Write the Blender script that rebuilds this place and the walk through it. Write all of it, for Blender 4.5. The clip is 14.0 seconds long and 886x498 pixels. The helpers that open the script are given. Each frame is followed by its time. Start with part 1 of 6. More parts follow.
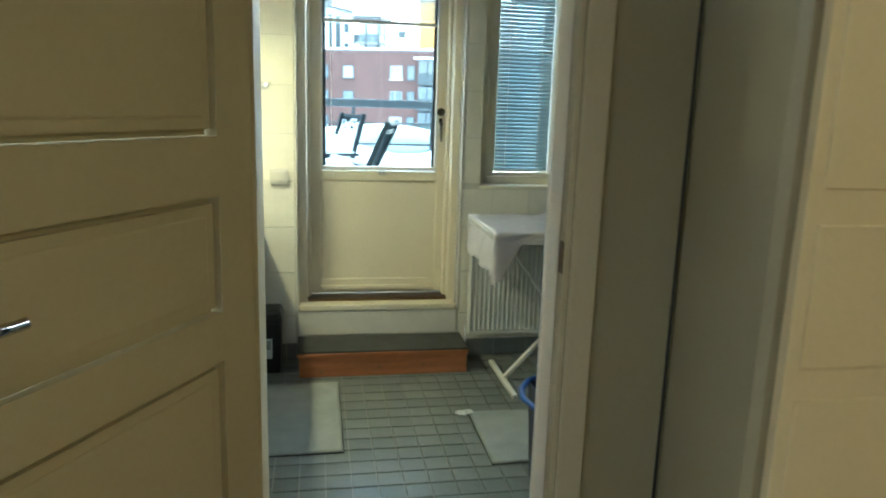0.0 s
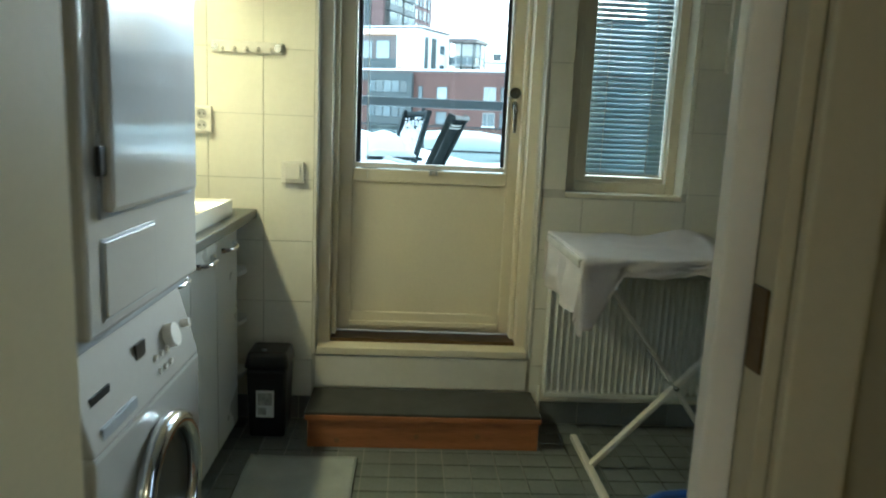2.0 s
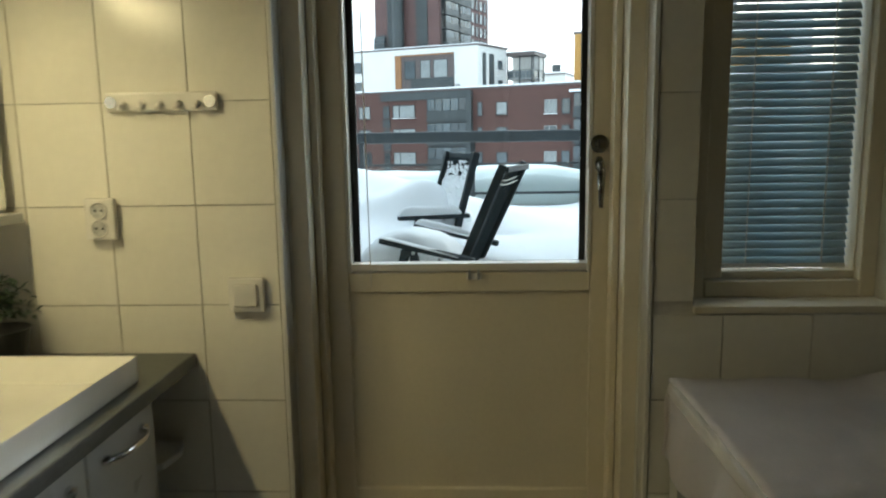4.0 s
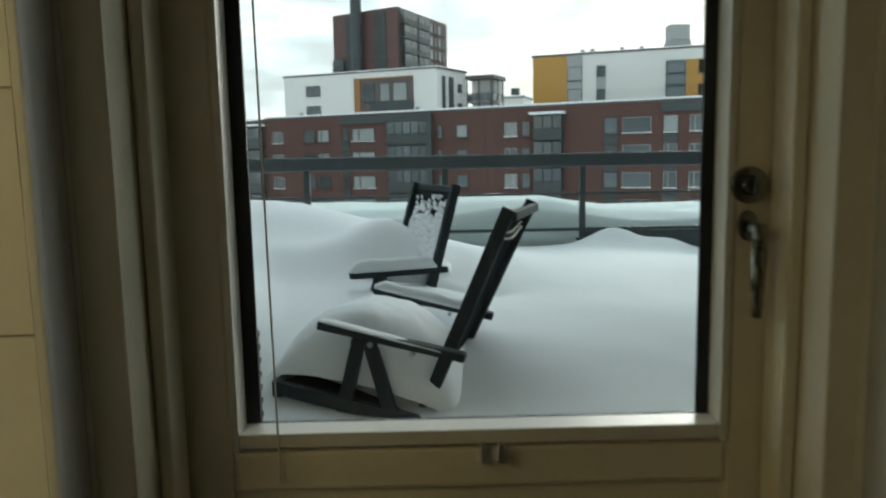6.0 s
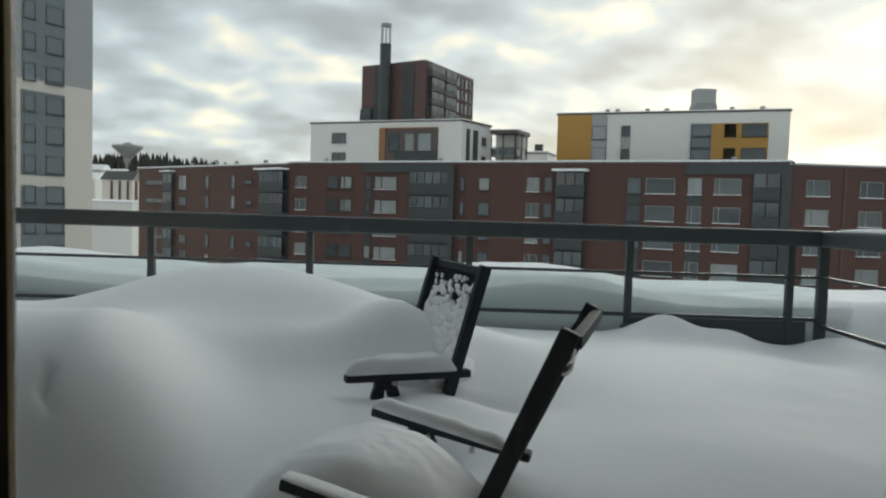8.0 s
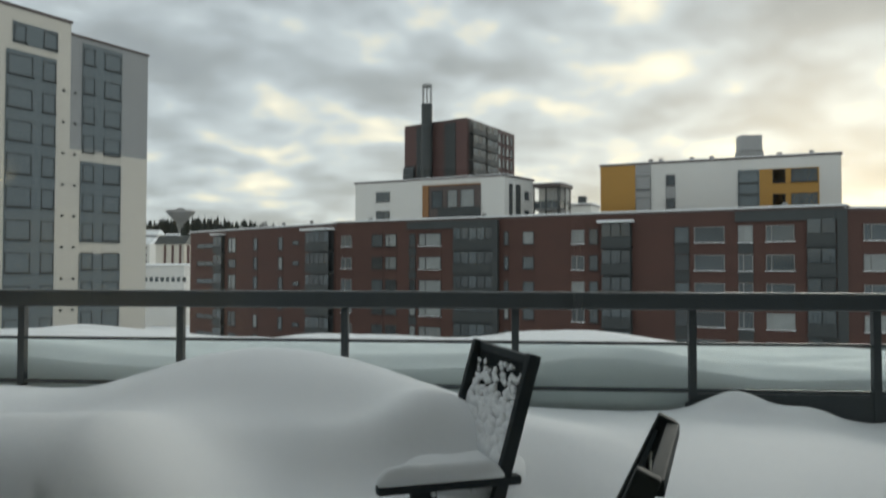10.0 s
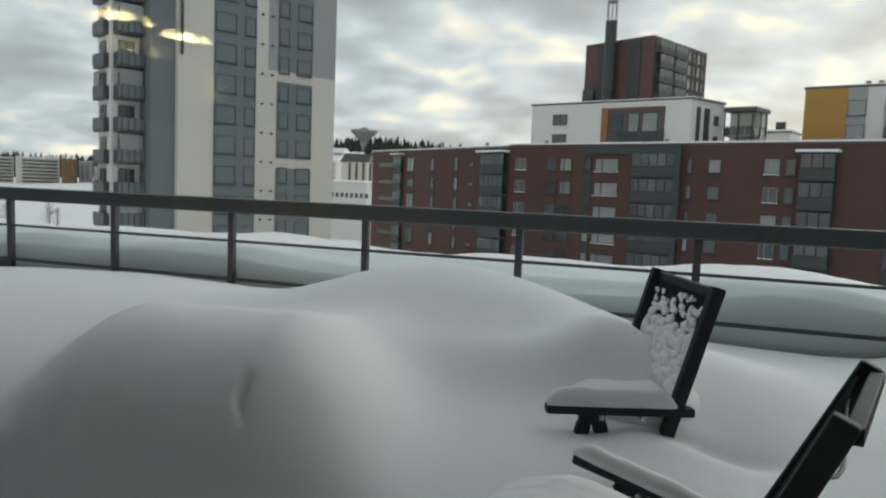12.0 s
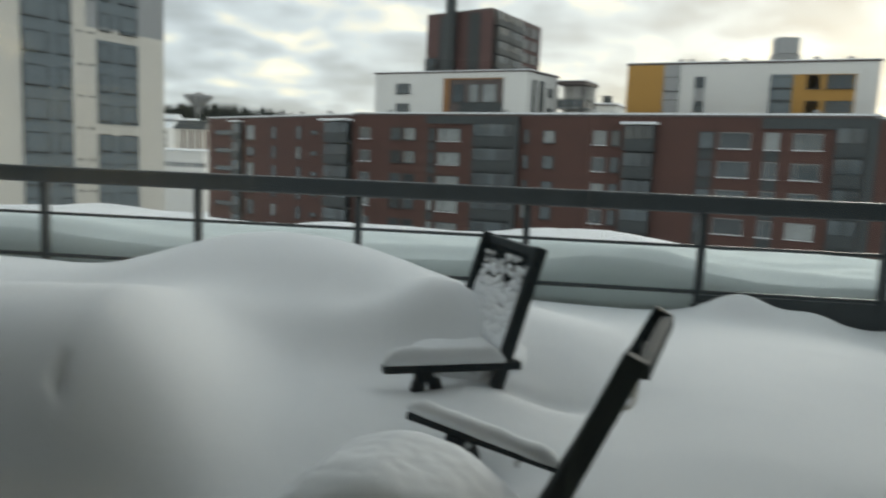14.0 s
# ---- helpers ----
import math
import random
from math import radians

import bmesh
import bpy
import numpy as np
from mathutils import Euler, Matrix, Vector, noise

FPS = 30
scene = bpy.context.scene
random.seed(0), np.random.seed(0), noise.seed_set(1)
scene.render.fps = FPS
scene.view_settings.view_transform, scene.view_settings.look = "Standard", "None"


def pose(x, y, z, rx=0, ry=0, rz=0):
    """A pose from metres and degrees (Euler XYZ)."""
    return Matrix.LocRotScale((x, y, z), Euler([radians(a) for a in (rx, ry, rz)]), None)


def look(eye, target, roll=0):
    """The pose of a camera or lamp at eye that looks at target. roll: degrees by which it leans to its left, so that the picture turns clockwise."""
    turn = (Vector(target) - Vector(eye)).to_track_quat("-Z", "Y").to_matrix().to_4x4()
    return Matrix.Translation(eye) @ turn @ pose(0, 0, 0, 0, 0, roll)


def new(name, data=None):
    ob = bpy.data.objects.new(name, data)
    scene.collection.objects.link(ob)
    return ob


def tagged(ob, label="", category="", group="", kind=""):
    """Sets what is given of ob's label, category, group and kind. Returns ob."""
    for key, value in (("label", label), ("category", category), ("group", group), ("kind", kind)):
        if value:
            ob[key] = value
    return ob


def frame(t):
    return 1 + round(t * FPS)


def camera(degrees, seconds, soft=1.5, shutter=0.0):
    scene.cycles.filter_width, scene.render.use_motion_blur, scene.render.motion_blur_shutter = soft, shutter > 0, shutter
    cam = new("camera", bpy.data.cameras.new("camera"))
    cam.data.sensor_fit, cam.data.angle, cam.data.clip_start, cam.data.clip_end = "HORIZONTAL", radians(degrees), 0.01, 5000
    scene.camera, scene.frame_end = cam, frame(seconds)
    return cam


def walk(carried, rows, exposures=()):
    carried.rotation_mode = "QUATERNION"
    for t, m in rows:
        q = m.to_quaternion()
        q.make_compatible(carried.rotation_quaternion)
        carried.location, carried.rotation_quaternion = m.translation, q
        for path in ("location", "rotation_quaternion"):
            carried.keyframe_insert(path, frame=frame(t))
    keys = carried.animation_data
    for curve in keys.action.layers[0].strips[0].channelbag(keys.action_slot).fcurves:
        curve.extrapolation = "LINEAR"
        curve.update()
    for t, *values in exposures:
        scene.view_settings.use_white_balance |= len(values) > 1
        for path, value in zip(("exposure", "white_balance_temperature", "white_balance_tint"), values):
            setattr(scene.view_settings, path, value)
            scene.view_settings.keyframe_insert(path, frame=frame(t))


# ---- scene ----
cam = camera(64.2, 14.0, soft=2.0, shutter=0.5)
PATH = [
    (0, (-0.35, -4.115, 1.444), (0.002, -2.188, 1.045), 1.8),
    (0.5, (-0.274, -3.862, 1.45), (-0.003, -1.927, 1.019), 4.3),
    (1, (-0.238, -3.589, 1.417), (0.101, -1.68, 0.925), 1.5),
    (1.5, (-0.2, -3.376, 1.371), (0.07, -1.439, 0.952), 1.1),
    (2, (-0.082, -3.105, 1.259), (0.02, -1.138, 0.913), 2.5),
    (2.5, (-0.041, -2.857, 1.312), (0.018, -0.904, 0.887), -1.1),
    (3, (-0.027, -2.596, 1.306), (0.116, -0.641, 0.913), 1.3),
    (3.5, (0.029, -2.258, 1.349), (0.011, -0.279, 1.063), -0.6),
    (3.7, (0.027, -2.137, 1.407), (-0.069, -0.163, 1.1), -0.9),
    (5.8, (-0.043, -1.014, 1.445), (0.015, 0.968, 1.183), -1.5),
    (6, (-0.05, -0.958, 1.441), (-0.026, 1.027, 1.196), -1.1),
    (6.5, (-0.023, -0.726, 1.471), (-0.064, 1.269, 1.343), 0.1),
    (7, (-0.036, -0.519, 1.462), (-0.05, 1.477, 1.338), 2.1),
    (7.2, (-0.048, -0.495, 1.47), (-0.04, 1.499, 1.319), 1.9),
    (9.3, (-0.072, -0.161, 1.564), (-0.169, 1.837, 1.559), 1.3),
    (9.5, (-0.062, -0.15, 1.569), (-0.07, 1.846, 1.451), 1.2),
    (10, (-0.059, -0.136, 1.593), (-0.215, 1.857, 1.643), 0.1),
    (10.5, (-0.036, -0.138, 1.591), (-0.166, 1.854, 1.714), 1.0),
    (11, (-0.051, -0.135, 1.598), (-0.356, 1.839, 1.684), 0.5),
    (11.5, (-0.058, -0.142, 1.591), (-0.662, 1.764, 1.533), 1.1),
    (12, (-0.075, -0.139, 1.586), (-0.698, 1.753, 1.41), 2.3),
    (12.5, (-0.086, -0.148, 1.584), (-0.857, 1.684, 1.363), 1.9),
    (13, (-0.088, -0.15, 1.58), (-0.92, 1.656, 1.363), 1.4),
    (13.5, (-0.077, -0.137, 1.574), (-0.697, 1.752, 1.355), 2.3),
    (14, (-0.039, -0.154, 1.578), (-0.235, 1.821, 1.334), 2.4),
]
walk(cam, [(t, look(eye, target, roll)) for t, eye, target, roll in PATH],
     [(0.0, 3.65, 4800, -5), (1.5, 3.5, 4800, -5), (2.0, 2.95, 4950, -6), (2.5, 2.95, 5000, -2), (3.0, 2.8, 5150, 2), (3.5, 2.3, 5150, 4), (3.7, 2.05, 5400, 5), (5.8, 0.75, 6100, 2),
      (6.5, 0.45, 6100, 2), (7.2, 0.1, 6300, 8), (9.5, 0.10, 6500, 10), (10.5, -0.15, 6500, 10), (11.5, 0.0, 6500, 10), (12.5, 0.12, 6500, 10), (14.0, 0.2, 6500, 10)])

# ---------------------------------------------------------------- world and lights
SUN_DIR = Vector((0.42, 0.88, 0.20)).normalized()      # from the place towards the veiled sun

world = bpy.data.worlds.new("overcast_sky")
scene.world = world
world.use_nodes = True
wn, wl = world.node_tree.nodes, world.node_tree.links
wn.clear()


def wnode(kind, **vals):
    n = wn.new(kind)
    for k, v in vals.items():
        n.inputs[k].default_value = v
    return n


w_out = wn.new("ShaderNodeOutputWorld")
w_bg = wnode("ShaderNodeBackground", Strength=0.1)
w_sky = wn.new("ShaderNodeTexSky")
w_sky.sky_type = "NISHITA"
w_sky.sun_disc = False
w_sky.sun_elevation = math.asin(SUN_DIR.z)
w_sky.sun_rotation = math.atan2(SUN_DIR.x, SUN_DIR.y)
w_tc = wn.new("ShaderNodeTexCoord")
w_sep = wn.new("ShaderNodeSeparateXYZ")
wl.new(w_tc.outputs["Generated"], w_sep.inputs[0])


def wmath(op, a, b=None, clamp=False):
    n = wn.new("ShaderNodeMath")
    n.operation, n.use_clamp = op, clamp
    for i, v in enumerate((a, b)):
        if v is None:
            continue
        if isinstance(v, (int, float)):
            n.inputs[i].default_value = v
        else:
            wl.new(v, n.inputs[i])
    return n.outputs[0]


# the cloud deck is a level sheet: directions are laid out on it by dividing by their height
zz = wmath("ADD", wmath("MAXIMUM", w_sep.outputs[2], 0.0), 0.26)
w_vec = wn.new("ShaderNodeCombineXYZ")
wl.new(wmath("DIVIDE", w_sep.outputs[0], zz), w_vec.inputs[0])
wl.new(wmath("MULTIPLY", wmath("DIVIDE", w_sep.outputs[1], zz), 1.0), w_vec.inputs[1])
w_n1 = wnode("ShaderNodeTexNoise", Scale=2.1, Detail=6.0, Roughness=0.5, Distortion=0.25)
w_n2 = wnode("ShaderNodeTexNoise", Scale=5.2, Detail=5.0, Roughness=0.5, Distortion=0.0)
for n in (w_n1, w_n2):
    wl.new(w_vec.outputs[0], n.inputs["Vector"])
w_dot = wn.new("ShaderNodeVectorMath")
w_dot.operation = "DOT_PRODUCT"
w_dot.inputs[1].default_value = SUN_DIR
wl.new(w_tc.outputs["Generated"], w_dot.inputs[0])
glow = wmath("POWER", wmath("MAXIMUM", w_dot.outputs["Value"], 0.0), 5.0)
low = wmath("POWER", wmath("SUBTRACT", 1.0, wmath("MAXIMUM", w_sep.outputs[2], 0.0), True), 5.0)
dens = wmath("ADD", wmath("MULTIPLY", w_n1.outputs["Fac"], 0.85), wmath("MULTIPLY", w_n2.outputs["Fac"], 0.32))
dens = wmath("SUBTRACT", dens, 0.085)
ramp = wn.new("ShaderNodeValToRGB")
cr = ramp.color_ramp
cr.elements[0].position, cr.elements[0].color = 0.34, (14.5, 12.9, 10.4, 1)
cr.elements[1].position, cr.elements[1].color = 0.70, (4.0, 4.25, 4.5, 1)
for at_, col in ((0.41, (10.4, 9.8, 8.6, 1)), (0.46, (7.4, 7.9, 8.3, 1)), (0.53, (5.8, 6.2, 6.6, 1)), (0.60, (4.8, 5.05, 5.3, 1))):
    cr.elements.new(at_).color = col
wl.new(dens, ramp.inputs[0])
w_warm = wn.new("ShaderNodeMix")
w_warm.data_type, w_warm.blend_type = "RGBA", "ADD"
w_warm.inputs[7].default_value = (7.5, 5.6, 3.2, 1)
wl.new(wmath("MULTIPLY", wmath("MULTIPLY", glow, low), wmath("SUBTRACT", 1.25, dens)), w_warm.inputs[0])
wl.new(ramp.outputs[0], w_warm.inputs[6])
w_mix = wn.new("ShaderNodeMix")
w_mix.data_type = "RGBA"
w_mix.inputs[0].default_value = 0.9
wl.new(w_sky.outputs[0], w_mix.inputs[6])
wl.new(w_warm.outputs[2], w_mix.inputs[7])
wl.new(w_mix.outputs[2], w_bg.inputs[0])
wl.new(w_bg.outputs[0], w_out.inputs[0])

sun_data = bpy.data.lights.new("sun", "SUN")
sun_data.energy, sun_data.angle, sun_data.color = 1.1, radians(24), (1.0, 0.93, 0.84)
sun = new("sun", sun_data)
sun.matrix_world = look(SUN_DIR * 50, (0, 0, 0))


def bulb(name, place, watts, colour, size=0.04):
    d = bpy.data.lights.new(name, "POINT")
    d.energy, d.color, d.shadow_soft_size = watts, colour, size
    o = new(name, d)
    o.location = place
    return o


WARM = (1.0, 0.77, 0.37)
for spot_y in (-1.08, -0.91, -0.75):
    d = bpy.data.lights.new("mirror_spot", "AREA")
    d.shape, d.size, d.size_y = "RECTANGLE", 0.06, 0.05
    d.energy, d.color = 0.60, WARM
    new("mirror_spot", d).location = (-1.06, spot_y, 1.868)
# added warm fill for the hall and cupboard, its source out of view
bulb("hall_fill_bulb", (1.30, -4.55, 2.25), 0.66, WARM, 0.06)


# ---------------------------------------------------------------- materials
def material(name, colour, rough=0.6, var=0.12, scale=6.0, fine=60.0, bump=0.1, metal=0.0, dist=0.004, stretch=(1, 1, 1), per_object=0.0, spec=0.5, coat=0.0):
    """A painted, woven or mineral surface: one colour with broad and fine variation and a fine relief."""
    m = bpy.data.materials.new(name)
    m.use_nodes = True
    n, l = m.node_tree.nodes, m.node_tree.links
    p = n["Principled BSDF"]
    p.inputs["Metallic"].default_value = metal
    p.inputs["Specular IOR Level"].default_value = spec
    p.inputs["Coat Weight"].default_value = coat
    tc = n.new("ShaderNodeTexCoord")
    mp = n.new("ShaderNodeMapping")
    mp.inputs["Scale"].default_value = stretch
    l.new(tc.outputs["Object"], mp.inputs[0])
    big, small = n.new("ShaderNodeTexNoise"), n.new("ShaderNodeTexNoise")
    for t, s, d in ((big, scale, 4.0), (small, fine, 3.0)):
        t.inputs["Scale"].default_value, t.inputs["Detail"].default_value = s, d
        l.new(mp.outputs[0], t.inputs["Vector"])
    mix = n.new("ShaderNodeMath")
    mix.operation = "MULTIPLY_ADD"
    mix.inputs[1].default_value = 0.6
    half = n.new("ShaderNodeMath")
    half.operation = "MULTIPLY"
    half.inputs[1].default_value = 0.4
    l.new(small.outputs["Fac"], half.inputs[0])
    l.new(big.outputs["Fac"], mix.inputs[0])
    l.new(half.outputs[0], mix.inputs[2])
    hsv = n.new("ShaderNodeHueSaturation")
    hsv.inputs["Color"].default_value = (*colour, 1)
    rng = n.new("ShaderNodeMapRange")
    rng.inputs["From Min"].default_value, rng.inputs["From Max"].default_value = 0.3, 0.7
    rng.inputs["To Min"].default_value, rng.inputs["To Max"].default_value = 1 - var, 1 + var
    l.new(mix.outputs[0], rng.inputs["Value"])
    val = rng.outputs[0]
    if per_object:
        info = n.new("ShaderNodeObjectInfo")
        r2 = n.new("ShaderNodeMapRange")
        r2.inputs["To Min"].default_value, r2.inputs["To Max"].default_value = 1 - per_object, 1 + per_object
        l.new(info.outputs["Random"], r2.inputs["Value"])
        mul = n.new("ShaderNodeMath")
        mul.operation = "MULTIPLY"
        l.new(val, mul.inputs[0])
        l.new(r2.outputs[0], mul.inputs[1])
        val = mul.outputs[0]
    l.new(val, hsv.inputs["Value"])
    l.new(hsv.outputs[0], p.inputs["Base Color"])
    rr = n.new("ShaderNodeMapRange")
    rr.inputs["To Min"].default_value, rr.inputs["To Max"].default_value = max(0.02, rough - 0.1), min(1, rough + 0.1)
    l.new(big.outputs["Fac"], rr.inputs["Value"])
    l.new(rr.outputs[0], p.inputs["Roughness"])
    if bump:
        b = n.new("ShaderNodeBump")
        b.inputs["Strength"].default_value, b.inputs["Distance"].default_value = bump, dist
        l.new(small.outputs["Fac"], b.inputs["Height"])
        l.new(b.outputs[0], p.inputs["Normal"])
    return m


def pane_glass(name, tint=(0.97, 0.985, 0.98), gloss=1.0):
    """Clear flat glass: straight view through, with mirror gloss by Fresnel."""
    m = bpy.data.materials.new(name)
    m.use_nodes = True
    n, l = m.node_tree.nodes, m.node_tree.links
    n.clear()
    out, mix = n.new("ShaderNodeOutputMaterial"), n.new("ShaderNodeMixShader")
    tr, gl, fr = n.new("ShaderNodeBsdfTransparent"), n.new("ShaderNodeBsdfGlossy"), n.new("ShaderNodeLayerWeight")
    tr.inputs["Color"].default_value = (*tint, 1)
    gl.inputs["Roughness"].default_value = 0.0
    gl.inputs["Color"].default_value = (gloss, gloss, gloss, 1)
    fr.inputs["Blend"].default_value = 0.5
    power, part5 = n.new("ShaderNodeMath"), n.new("ShaderNodeMath")
    power.operation, part5.operation = "POWER", "MULTIPLY_ADD"
    power.inputs[1].default_value = 5.0
    part5.inputs[1].default_value, part5.inputs[2].default_value = 0.7, 0.022
    l.new(fr.outputs["Facing"], power.inputs[0])
    l.new(power.outputs[0], part5.inputs[0])
    l.new(part5.outputs[0], mix.inputs[0])
    l.new(tr.outputs[0], mix.inputs[1])
    l.new(gl.outputs[0], mix.inputs[2])
    l.new(mix.outputs[0], out.inputs[0])
    return m


def glowing(name, colour, strength):
    m = bpy.data.materials.new(name)
    m.use_nodes = True
    p = m.node_tree.nodes["Principled BSDF"]
    p.inputs["Base Color"].default_value = (0.9, 0.85, 0.7, 1)
    p.inputs["Emission Color"].default_value = (*colour, 1)
    p.inputs["Emission Strength"].default_value = strength
    return m


M_PAINT = material("white_wall_paint", (0.74, 0.72, 0.66), 0.6, 0.05, 2.0, 90, 0.12)
M_TILE = material("glazed_white_tile", (0.80, 0.765, 0.66), 0.22, 0.04, 5, 40, 0.03, per_object=0.025)
M_GROUT = material("tile_grout", (0.58, 0.55, 0.47), 0.85, 0.12, 8, 120, 0.2)
M_DARKTILE = material("dark_green_tile", (0.012, 0.017, 0.013), 0.3, 0.25, 4, 50, 0.05, per_object=0.12)
M_FLOORTILE = material("grey_floor_tile", (0.17, 0.185, 0.175), 0.34, 0.22, 7, 70, 0.12, per_object=0.13)
M_FLOORGROUT = material("floor_grout", (0.30, 0.30, 0.27), 0.85, 0.15, 8, 120, 0.2)
M_SKIRT = material("grey_skirting_tile", (0.22, 0.235, 0.235), 0.4, 0.12, 6, 60, 0.08, per_object=0.06)
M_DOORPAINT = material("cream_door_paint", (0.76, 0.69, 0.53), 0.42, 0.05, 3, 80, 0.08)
# inner door and frame paint, with the dimness of the doorway in its colour
M_DOORDIM = material("beige_door_paint_dimmed", (0.49, 0.42, 0.25), 0.5, 0.06, 2.5, 70, 0.1)
# beige wall paint, darkened in its colour for the hall's weak daylight
M_HALLDIM = material("beige_hall_paint_dimmed", (0.31, 0.26, 0.145), 0.55, 0.06, 2.0, 90, 0.12)
M_YELLOW = material("yellowed_cupboard_paint", (0.58, 0.46, 0.25), 0.5, 0.05, 2.5, 70, 0.1)
M_GASKET = material("black_rubber_gasket", (0.012, 0.014, 0.016), 0.5, 0.2, 20, 200, 0.1)
M_ALU = material("satin_aluminium", (0.55, 0.57, 0.58), 0.35, 0.08, 10, 150, 0.08, metal=0.9)
M_DARKALU = material("dark_grey_painted_metal", (0.045, 0.055, 0.06), 0.45, 0.2, 8, 120, 0.12)
M_CHROME = material("chrome", (0.75, 0.75, 0.76), 0.12, 0.04, 10, 100, 0.02, metal=1.0)
M_STEEL = material("dull_polished_steel", (0.24, 0.23, 0.20), 0.22, 0.12, 20, 120, 0.05, metal=1.0)
M_BRASS = material("worn_brass", (0.15, 0.10, 0.05), 0.35, 0.2, 30, 150, 0.1, metal=0.9)
M_WOOD = material("pine_board", (0.42, 0.16, 0.055), 0.5, 0.3, 5, 40, 0.2, stretch=(0.5, 6, 6))
M_FELT = material("dark_felt_mat", (0.055, 0.055, 0.05), 0.95, 0.3, 12, 250, 0.5)
M_RUG = material("grey_woven_mat", (0.36, 0.38, 0.36), 0.95, 0.16, 9, 300, 0.7)
M_RUBBER = material("mat_edge", (0.03, 0.03, 0.03), 0.8, 0.2, 10, 100, 0.1)
M_ENAMEL = material("white_appliance_enamel", (0.46, 0.45, 0.42), 0.16, 0.03, 3, 60, 0.02, coat=0.3)
M_PLASTIC = material("white_plastic", (0.74, 0.71, 0.64), 0.35, 0.05, 6, 60, 0.05)
M_GREYPLASTIC = material("grey_plastic", (0.33, 0.35, 0.37), 0.4, 0.1, 8, 80, 0.08)
M_BLACK = material("black_plastic", (0.014, 0.015, 0.016), 0.32, 0.25, 8, 80, 0.08)
M_LAMINATE = material("white_cabinet_laminate", (0.60, 0.60, 0.565), 0.3, 0.04, 4, 60, 0.04)
M_STONE = material("dark_grey_worktop", (0.085, 0.09, 0.085), 0.35, 0.35, 20, 160, 0.12)
M_CERAMIC = material("white_basin_ceramic", (0.82, 0.79, 0.70), 0.1, 0.03, 4, 40, 0.02, coat=0.4)
M_CLOTH = material("white_cotton_cloth", (0.86, 0.80, 0.75), 0.9, 0.08, 7, 260, 0.4)
M_COVER = material("pale_ironing_cover", (0.50, 0.46, 0.40), 0.9, 0.2, 14, 260, 0.4)
M_RAD = material("white_radiator_enamel", (0.66, 0.66, 0.60), 0.35, 0.05, 5, 60, 0.04)
M_BLUE = material("blue_plastic", (0.03, 0.09, 0.34), 0.35, 0.1, 6, 60, 0.06)
M_NAVY = material("dark_blue_box_plastic", (0.012, 0.016, 0.03), 0.4, 0.2, 6, 60, 0.06)
M_PAPER = material("white_paper", (0.75, 0.75, 0.72), 0.8, 0.1, 20, 120, 0.2)
M_LABEL = material("label_print_grey", (0.42, 0.41, 0.38), 0.6, 0.5, 40, 90, 0.0)
M_BLIND = material("pale_blind_slat", (0.40, 0.50, 0.54), 0.4, 0.04, 8, 80, 0.04)
bn, bl_ = M_BLIND.node_tree.nodes, M_BLIND.node_tree.links
b_tr, b_mx = bn.new("ShaderNodeBsdfTranslucent"), bn.new("ShaderNodeMixShader")
b_tr.inputs["Color"].default_value = (0.36, 0.52, 0.58, 1)
b_mx.inputs[0].default_value = 0.22
bl_.new(bn["Principled BSDF"].outputs[0], b_mx.inputs[1])
bl_.new(b_tr.outputs[0], b_mx.inputs[2])
bl_.new(b_mx.outputs[0], bn["Material Output"].inputs[0])
M_BOTTLE = material("orange_bottle_plastic", (0.20, 0.075, 0.04), 0.3, 0.15, 12, 60, 0.05)
M_LEAF = material("dark_houseplant_leaf", (0.025, 0.045, 0.018), 0.5, 0.3, 20, 90, 0.2)
M_POT = material("dark_pot_glaze", (0.02, 0.022, 0.02), 0.35, 0.2, 8, 60, 0.1)
M_MIRROR = material("mirror_silver", (0.86, 0.87, 0.86), 0.02, 0.0, 5, 50, 0.0, metal=1.0)
M_HALLFLOOR = material("brown_parquet", (0.23, 0.13, 0.065), 0.4, 0.2, 4, 40, 0.1, stretch=(8, 1, 1), per_object=0.12)
M_GLASS = pane_glass("window_glass", gloss=0.6)
M_RAILGLASS = pane_glass("railing_glass", (0.90, 0.935, 0.925))
M_LED = glowing("warm_led", (1.0, 0.78, 0.35), 30.0)
M_OPAL = glowing("opal_lamp_glass", (1.0, 0.78, 0.45), 6.0)
M_SNOW = material("powder_snow", (0.84, 0.86, 0.88), 0.75, 0.025, 1.2, 45, 0.25, dist=0.006)
M_SNOWFAR = material("snow_cover", (0.80, 0.82, 0.84), 0.85, 0.05, 0.03, 0.4, 0.2, dist=0.3)
M_CHAIRFRAME = material("dark_garden_chair_frame", (0.026, 0.035, 0.040), 0.62, 0.25, 10, 120, 0.15, spec=0.15)
M_SLING = material("dark_grey_mesh_fabric", (0.024, 0.030, 0.033), 0.8, 0.2, 20, 400, 0.5, spec=0.0)
M_STRAP = material("pale_elastic_strap", (0.55, 0.55, 0.50), 0.7, 0.1, 20, 200, 0.2)
M_WICKER = material("grey_brown_wicker", (0.16, 0.155, 0.135), 0.7, 0.3, 25, 160, 0.4)
M_BRICK = material("red_brick_wall", (0.090, 0.047, 0.039), 0.85, 0.16, 0.25, 3.0, 0.3, dist=0.03, stretch=(1, 1, 3))
M_BRICKDARK = material("dark_brick_wall", (0.115, 0.068, 0.064), 0.85, 0.16, 0.2, 2.5, 0.3, dist=0.03, stretch=(1, 1, 3))
M_WHITEFAC = material("white_render_facade", (0.66, 0.655, 0.63), 0.85, 0.06, 0.15, 2.0, 0.15, dist=0.02)
